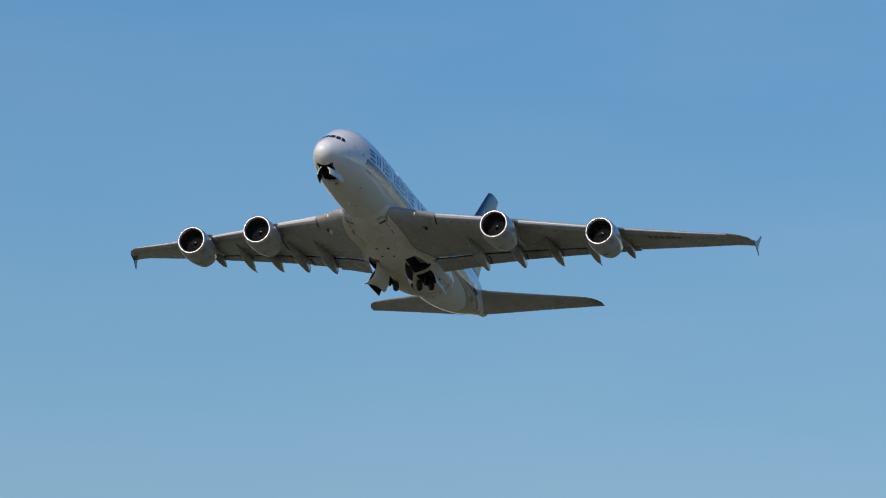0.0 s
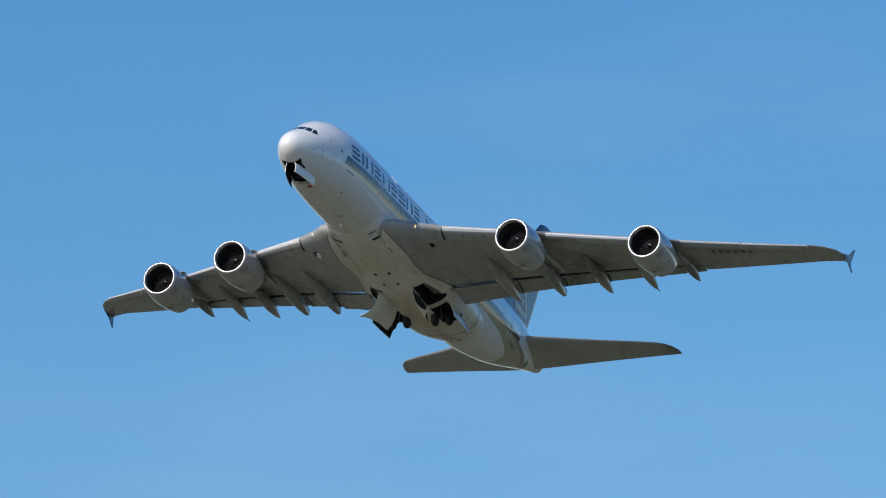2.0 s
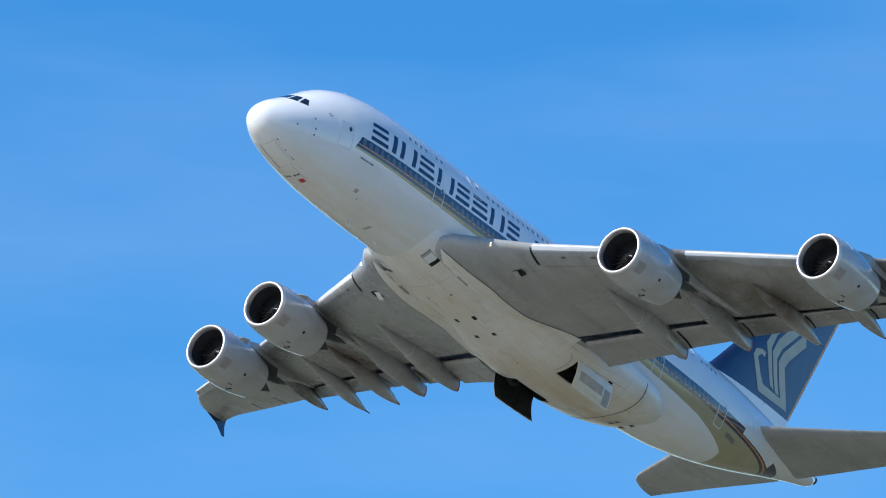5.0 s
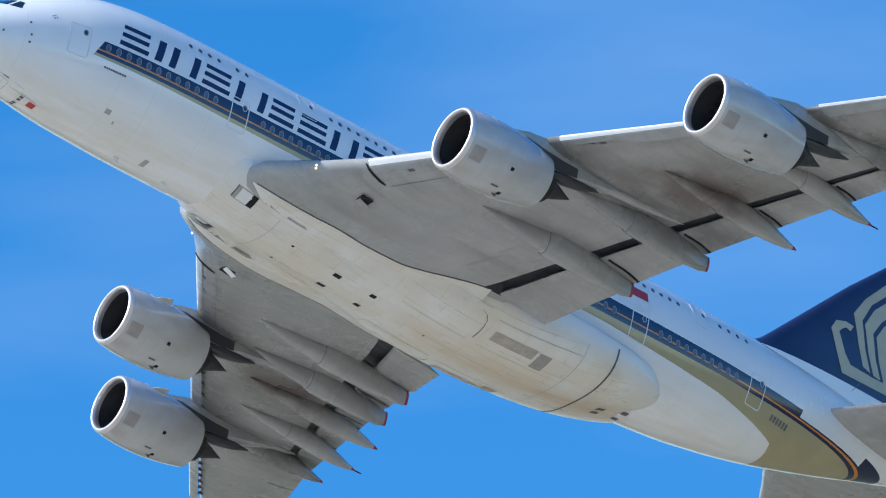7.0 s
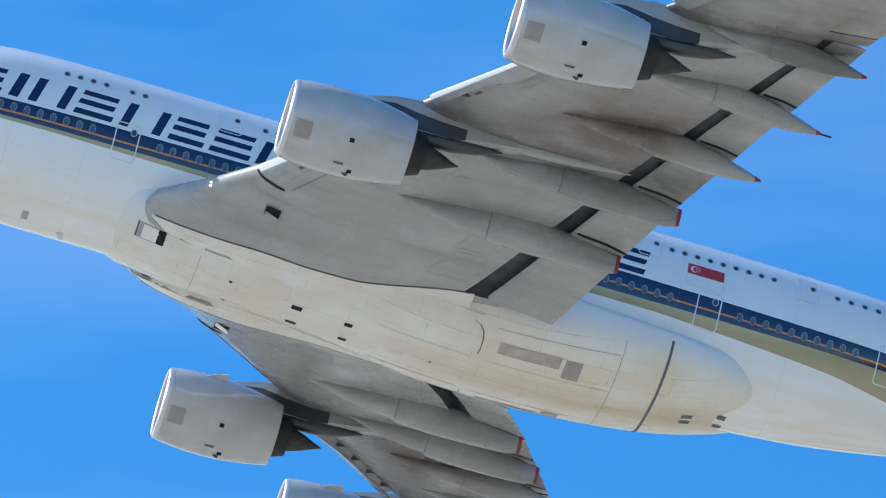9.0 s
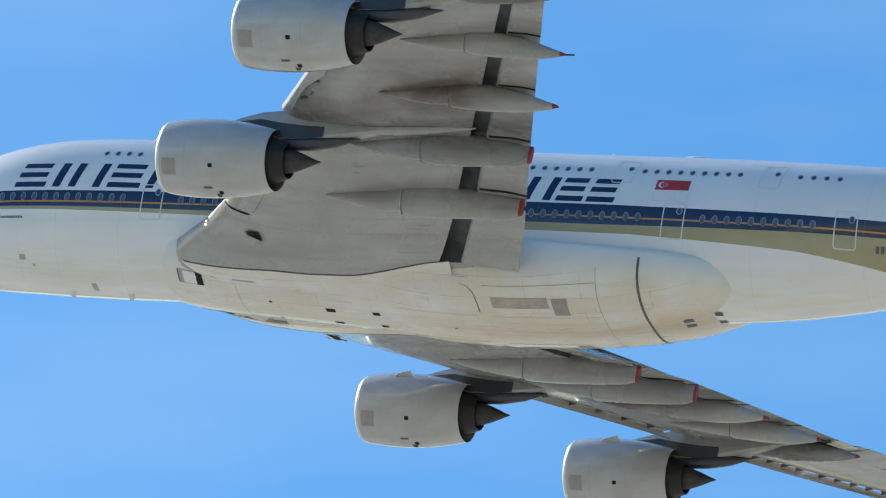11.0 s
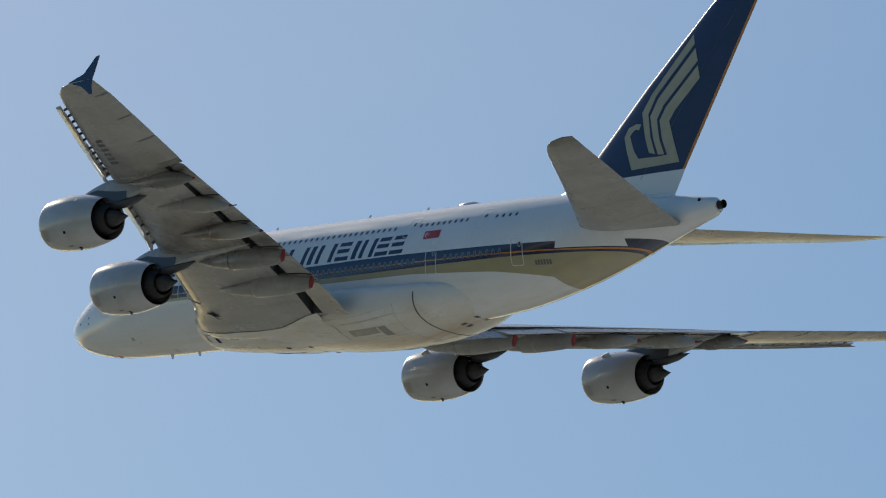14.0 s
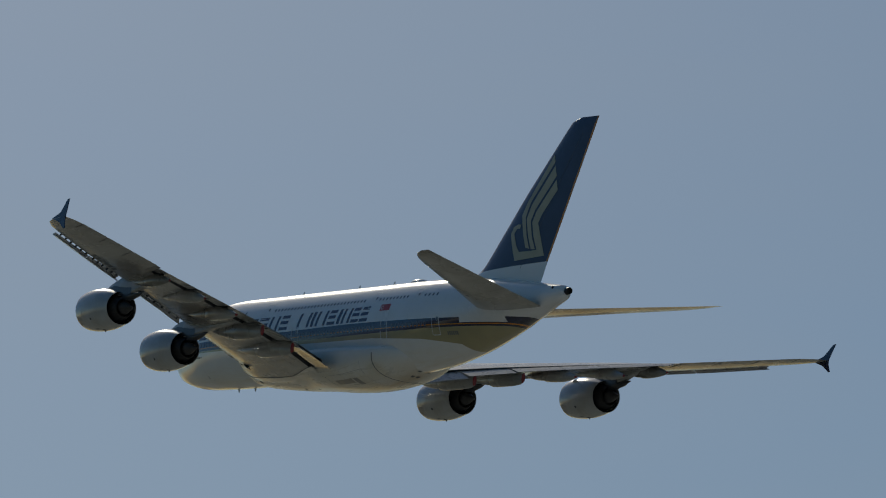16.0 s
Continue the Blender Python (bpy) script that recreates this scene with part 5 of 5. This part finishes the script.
def root_seal(side):
    """Dark seal where the wing's underside meets the fillet."""
    pts = []
    for i in range(61):
        s = 18.95 + 0.248 * i
        pts.append(wing_under(s, smooth_interp(s, ROOT_S, ROOT_Y) + 0.03))
    bm = bmesh.new()
    loops = []
    for a, b in zip(pts, pts[1:]):
        d = (b - a).normalized()
        n = Vector((-d.y, d.x, 0)).normalized() * 0.035
        c = (a + b) / 2 + Vector((0, 0, -0.03))
        loops.append([mir(c - n, side), mir(c + n, side), mir(c + n + Vector((0, 0, .04)), side), mir(c - n + Vector((0, 0, .04)), side)])
    if len(loops) > 2:
        loft(bm, loops)
        part("root_seal", bm, M_LINE, wings[side], "dark seal along the wing root")


for sd in (1, -1):
    root_fillet(sd)
    root_seal(sd)
# closed nose gear doors: a dark gap between them, finer joints round them
fairing_patch("door_gap", 2.05, 4.45, -0.345, -0.295, M_DARK, fuselage, 0.02, 8)
for y in (0.80, -0.98):
    fairing_patch("door_joint", 1.95, 4.3, y, y + 0.022, M_GREYPATCH, fuselage, 0.02, 8)
fairing_patch("door_joint", 1.93, 1.955, -0.95, 0.80, M_GREYPATCH, fuselage, 0.02, 8)
fairing_patch("door_joint", 4.3, 4.325, -0.95, 0.80, M_GREYPATCH, fuselage, 0.02, 8)
fairing_patch("door_joint", 4.5, 6.3, 0.60, 0.625, M_GREYPATCH, fuselage, 0.02, 6)
fairing_patch("door_joint", 4.5, 6.3, -0.625, -0.60, M_GREYPATCH, fuselage, 0.02, 6)
# red and dark bars on the aft nose gear doors
fairing_patch("door_mark", 5.95, 6.4, 0.08, 0.5, M_RED, fuselage, 0.03, 2)
for k in range(2):
    fairing_patch("door_mark", 5.35, 5.55, 0.12 + 0.26 * k, 0.30 + 0.26 * k, M_LINE, fuselage, 0.03, 1)
    fairing_patch("door_mark", 5.35, 5.55, -0.30 - 0.26 * k, -0.12 - 0.26 * k, M_LINE, fuselage, 0.03, 1)


# panels and vents under the wings, joints of the elevators
def under_wing_frame(side, y0, y1, x0, x1):
    bm = bmesh.new()
    ring = [(y0 + (y1 - y0) * k / 5, x0) for k in range(5)] + [(y1, x0 + (x1 - x0) * k / 5) for k in range(5)]
    ring += [(y1 + (y0 - y1) * k / 5, x1) for k in range(5)] + [(y0, x1 + (x0 - x1) * k / 5) for k in range(5)]
    cy, cx = (y0 + y1) / 2, (x0 + x1) / 2
    low = Vector((0, 0, -0.012))
    loft(bm, [[mir(wing_point(y, x, False) + low, side) for y, x in ring],
              [mir(wing_point(y + math.copysign(.035, cy - y), x + math.copysign(.003, cx - x), False) + low, side) for y, x in ring]], cap=(False, False))
    part("access_panel_joint", bm, M_GREYPATCH, wings[side])


for sd in (1, -1):
    under_wing_frame(sd, 5.2, 7.0, 0.62, 0.74)
    under_wing_frame(sd, 7.2, 8.6, 0.60, 0.70)
    under_wing_frame(sd, 18.6, 19.2, 0.075, 0.115)
    under_wing_frame(sd, 19.3, 19.9, 0.075, 0.115)
    under_wing_frame(sd, 11.4, 11.9, 0.36, 0.40)
    # joint behind the drooped leading edge
    bm = bmesh.new()
    rows = []
    for i in range(13):
        y = 7.6 + 6.4 * i / 12
        q = [wing_point(y, x, False) + Vector((0, 0, -0.01)) for x in (0.099, 0.1015)]
        rows.append([mir(q[0], sd), mir(q[1], sd)])
    loft(bm, rows, closed=False)
    part("leading_edge_joint", bm, M_LINE, wings[sd])
    under_wing_frame(sd, 29.0, 30.4, 0.15, 0.28)
    for y in (9.0, 10.6, 17.2, 18.9, 20.6, 22.2, 23.6):
        bm = bmesh.new()
        slab(bm, [mir(wing_point(y + a, 0.035 + b, False) + Vector((0, 0, -.012)), sd) for a, b in ((-.13, 0), (.13, 0), (.13, .012), (-.13, .012))], 0.02)
        part("small_vent", bm, M_LINE, wings[sd])
for ob in [o for o in airliner.children if o.name.startswith("tailplane")]:
    sd = 1 if ob.data.vertices[40].co.y > 0 else -1
    bm = bmesh.new()
    loops = []
    for y, le, te, h in ((2.6, 59.1, 68.05, 0.97), (8.5, 63.75, 69.75, 1.95), (13.4, 67.5, 71.3, 2.77)):
        ch = te - le
        for d in (0,):
            t = airfoil(0.70, 0.095)[0] * ch
            loops.append([(-(le + ch * 0.70) - .03, sd * y, h - t - .008), (-(le + ch * 0.70) + .03, sd * y, h - t - .008), (-(le + ch * 0.70) + .03, sd * y, h - t + .03), (-(le + ch * 0.70) - .03, sd * y, h - t + .03)])
    loft(bm, loops)
    part("elevator_joint", bm, M_LINE, ob)

# ---- gear doors and wheels ----
nose_doors = [belly_door("nose_gear_door", 1.88, 5.2, 0.0, sd * 0.92, sd * 0.92, M_HULL) for sd in (1, -1)]
aft_doors = [belly_door("nose_gear_aft_door", 5.24, 6.75, 0.02 * sd, sd * 0.7, sd * 0.7, M_HULL) for sd in (1, -1)]
wing_doors = [belly_door("wing_gear_door", 30.32, 34.68, sd * 1.6, sd * 3.85, sd * 1.6, M_BELLY) for sd in (1, -1)]
body_doors = [belly_door("body_gear_door", 35.32, 39.86, sd * 1.62, sd * 3.45, sd * 3.45, M_BELLY) for sd in (1, -1)]

for (ob, o), sd in zip(body_doors, (1, -1)):
    fairing_patch("grimy_plate", 35.75, 38.7, sd * 2.3, sd * 2.95, M_GRIME, ob, 0.035, 5)
    fairing_patch("grimy_plate", 38.9, 39.7, sd * 1.8, sd * 2.9, M_WORN, ob, 0.03, 4)


def swung(o, degrees):
    """The pose of a door turned about its fore-and-aft hinge."""
    return Matrix.Translation(o) @ pose(0, 0, 0, degrees) @ Matrix.Translation(-o)


def bogie(name, axles, wheel_r, track, label):
    """A bogie beam with pairs of wheels and the leg above it, its space at the leg's pivot."""
    root = new(name)
    root.parent = airliner
    root["label"] = label
    bm = bmesh.new()
    tube(bm, [(0.9 * (axles - 1), 0, -2.3), (-0.9 * (axles - 1), 0, -2.3)], [0.16, 0.16], 12)
    part("bogie_beam", bm, M_CORE, root)
    bm = bmesh.new()
    loft(bm, [[(0.18 * math.cos(2 * math.pi * k / 12), 0.18 * math.sin(2 * math.pi * k / 12), z) for k in range(12)] for z in (0, -2.3)])
    part("leg", bm, M_CORE, root)
    seg = 28
    prof = ((-.2, .36), (-.22, .5), (-.21, .62), (-.15, .69), (-.06, .71), (.06, .71), (.15, .69), (.21, .62), (.22, .5), (.2, .36))
    bm = bmesh.new()
    loft(bm, [[(wheel_r / .71 * r * math.cos(2 * math.pi * k / seg), w, wheel_r / .71 * r * math.sin(2 * math.pi * k / seg)) for k in range(seg)] for w, r in prof])
    bmesh.ops.recalc_face_normals(bm, faces=bm.faces)
    me = bpy.data.meshes.new("wheel")
    bm.to_mesh(me)
    bm.free()
    for f in me.polygons:
        f.use_smooth = True
    me.materials.append(M_RUBBER)
    for i in range(axles):
        for sd in (-1, 1):
            shared("wheel", me, root, Matrix.Translation((1.75 * (i - (axles - 1) / 2), sd * track, -2.3)))
    return root


body_gears = [bogie("body_gear", 3, 0.70, 0.75, "six-wheel body landing gear folding away") for _ in (1, -1)]


# a far small bird gliding past
bird = new("bird")
tagged(bird, "small dark bird gliding far off in the sky", "bird")
bm = bmesh.new()
loft(bm, [[(x, w * math.cos(2 * math.pi * k / 10), w * 0.9 * math.sin(2 * math.pi * k / 10)) for k in range(10)] for x, w in ((0.17, .005), (0.13, .03), (0.05, .05), (-0.06, .045), (-0.14, .02), (-0.24, .006))])
part("body", bm, M_LINE, bird)
for sd in (1, -1):
    bm = bmesh.new()
    loft(bm, [[(0.07 - sw, sd * y, z), (0.0 - sw, sd * y, z + .012), (-c - sw, sd * y, z)] for y, sw, c, z in ((0.03, 0, .10, .02), (0.18, -.02, .10, .06), (0.32, .04, .07, .05), (0.42, .12, .02, .03))])
    part("bird_wing", bm, M_LINE, bird)


def motions():
    walk(bird, [(0, pose(-509.82, -276.74, 156.92, 12, 0, 115.9)), (16, pose(-579.75, -132.90, 164.92, 12, 0, 115.9))])
    walk(airliner, [
        (0, pose(-809.88, -258.98, 143.58, -0.042, -10.733, 0.166)), (0.25, pose(-786.94, -258.41, 144.32, -0.057, -10.733, 0.090)),
        (0.5, pose(-764.78, -258.20, 145.17, -0.053, -10.781, 0.024)), (0.75, pose(-743.75, -258.48, 146.24, -0.019, -10.905, -0.020)),
        (1, pose(-723.02, -258.98, 147.36, 0.030, -11.048, -0.026)), (1.25, pose(-701.71, -259.40, 148.32, 0.077, -11.147, 0.016)),
        (1.5, pose(-679.70, -259.68, 149.10, 0.110, -11.200, 0.068)), (1.75, pose(-657.18, -259.89, 149.73, 0.128, -11.223, 0.091)),
        (2, pose(-634.76, -260.26, 150.36, 0.143, -11.251, 0.083)), (2.25, pose(-612.94, -260.96, 151.09, 0.164, -11.304, 0.051)),
        (2.5, pose(-591.39, -261.88, 151.85, 0.172, -11.334, 0.004)), (2.75, pose(-569.78, -262.88, 152.54, 0.143, -11.289, -0.055)),
        (3, pose(-548.21, -264.01, 153.18, 0.073, -11.176, -0.140)), (3.25, pose(-526.74, -265.29, 153.80, -0.043, -11.007, -0.259)),
        (3.5, pose(-505.07, -266.57, 154.30, -0.213, -10.756, -0.373)), (3.75, pose(-482.99, -267.68, 154.62, -0.438, -10.411, -0.441)),
        (4, pose(-460.78, -268.75, 154.88, -0.678, -10.061, -0.479)), (4.25, pose(-438.75, -269.95, 155.21, -0.890, -9.799, -0.507)),
        (4.5, pose(-416.90, -271.27, 155.62, -1.062, -9.635, -0.529)), (4.75, pose(-395.18, -272.69, 156.11, -1.190, -9.561, -0.542)),
        (5, pose(-373.53, -274.18, 156.66, -1.269, -9.565, -0.545)), (5.25, pose(-351.91, -275.71, 157.24, -1.295, -9.639, -0.536)),
        (5.5, pose(-330.29, -277.24, 157.83, -1.263, -9.772, -0.514)), (5.75, pose(-308.65, -278.76, 158.43, -1.168, -9.955, -0.479)),
        (6, pose(-286.95, -280.21, 159.00, -1.006, -10.177, -0.429)), (6.25, pose(-265.20, -281.58, 159.54, -0.773, -10.429, -0.364)),
        (6.5, pose(-243.39, -282.83, 160.02, -0.464, -10.702, -0.282)), (6.75, pose(-221.54, -283.95, 160.43, -0.088, -10.978, -0.187)),
        (7, pose(-199.78, -285.06, 160.80, 0.291, -11.205, -0.094)), (7.25, pose(-178.18, -286.26, 161.17, 0.598, -11.333, -0.018)),
        (7.5, pose(-156.66, -287.49, 161.48, 0.770, -11.353, 0.039)), (7.75, pose(-135.19, -288.67, 161.71, 0.763, -11.273, 0.079)),
        (8, pose(-113.88, -289.98, 161.99, 0.619, -11.137, 0.117)), (8.25, pose(-92.78, -291.58, 162.44, 0.399, -10.991, 0.170)),
        (8.5, pose(-71.73, -293.23, 162.95, 0.167, -10.863, 0.247)), (8.75, pose(-50.64, -294.66, 163.40, -0.018, -10.769, 0.350)),
        (9, pose(-29.58, -296.04, 163.87, -0.132, -10.698, 0.450)), (9.25, pose(-8.58, -297.55, 164.43, -0.166, -10.636, 0.515)),
        (9.5, pose(12.40, -299.22, 165.11, -0.133, -10.581, 0.544)), (9.75, pose(33.39, -301.04, 165.90, -0.049, -10.535, 0.546)),
        (10, pose(54.44, -303.00, 166.80, 0.066, -10.498, 0.525)), (10.25, pose(75.58, -305.08, 167.81, 0.195, -10.471, 0.491)),
        (10.5, pose(96.84, -307.25, 168.94, 0.319, -10.456, 0.450)), (10.75, pose(118.22, -309.37, 170.09, 0.421, -10.454, 0.408)),
        (11, pose(139.75, -311.54, 171.35, 0.482, -10.467, 0.373)), (11.25, pose(161.48, -313.77, 172.70, 0.484, -10.494, 0.352)),
        (11.5, pose(183.43, -316.04, 174.17, 0.409, -10.538, 0.352)), (11.75, pose(205.58, -318.26, 175.71, 0.246, -10.607, 0.373)),
        (12, pose(227.81, -320.23, 177.21, 0.015, -10.737, 0.386)), (12.25, pose(249.95, -321.74, 178.60, -0.244, -10.941, 0.372)),
        (12.5, pose(272.18, -323.10, 179.97, -0.423, -11.099, 0.373)), (12.75, pose(294.84, -324.70, 181.48, -0.443, -11.113, 0.419)),
        (13, pose(317.53, -326.03, 182.90, -0.386, -11.083, 0.438)), (13.25, pose(339.83, -326.73, 184.09, -0.337, -11.110, 0.355)),
        (13.5, pose(361.98, -327.13, 185.16, -0.227, -11.095, 0.187)), (13.75, pose(384.45, -327.65, 186.31, -0.006, -10.952, -0.010)),
        (14, pose(407.36, -328.32, 187.68, 0.158, -10.832, -0.136)), (14.25, pose(430.52, -328.88, 189.25, 0.117, -10.876, -0.119)),
        (14.5, pose(453.51, -329.02, 190.73, 0.021, -10.955, -0.059)), (14.75, pose(475.90, -328.51, 191.89, 0.037, -10.926, -0.064)),
        (15, pose(498.72, -328.14, 193.22, 0.083, -10.885, -0.104)), (15.25, pose(523.03, -328.55, 195.18, 0.057, -10.939, -0.127)),
        (15.5, pose(547.75, -328.93, 197.28, 0.008, -11.016, -0.138)), (15.75, pose(570.96, -328.06, 198.75, 0.007, -11.024, -0.154)),
        (16, pose(593.05, -326.31, 199.81, 0.039, -10.983, -0.174))
    ])
    # nose gear doors swing shut, then those of the wing gear, last those of the body gear
    for (ob, o), sd in zip(nose_doors, (1, -1)):
        walk(ob, [(t, swung(o, sd * a)) for t, a in ((0, 92), (1.6, 90), (2.0, 74), (2.5, 40), (3.0, 11), (3.4, 0), (16, 0))])
    for (ob, o), sd in zip(wing_doors, (1, -1)):
        walk(ob, [(t, swung(o, -sd * a)) for t, a in ((0, 108), (1.7, 106), (2.2, 84), (2.6, 58), (3.0, 34), (3.5, 11), (3.9, 1), (4.1, 0), (16, 0))])
    for (ob, o), sd in zip(body_doors, (1, -1)):
        walk(ob, [(t, swung(o, sd * a)) for t, a in ((0, 94), (4.2, 92), (5.0, 60), (5.8, 10), (6.2, 0), (16, 0))])
    for ob, sd in zip(body_gears, (1, -1)):
        walk(ob, [(t, pose(-39.0, sd * 2.25, -2.95 + h, 0, -a)) for t, a, h in ((0, 66, -0.25), (1.5, 70, -0.25), (3.0, 74, -0.2), (4.2, 78, -0.1), (5.0, 86, 0.6), (6.0, 90, 1.4), (16, 90, 1.4))])


motions()
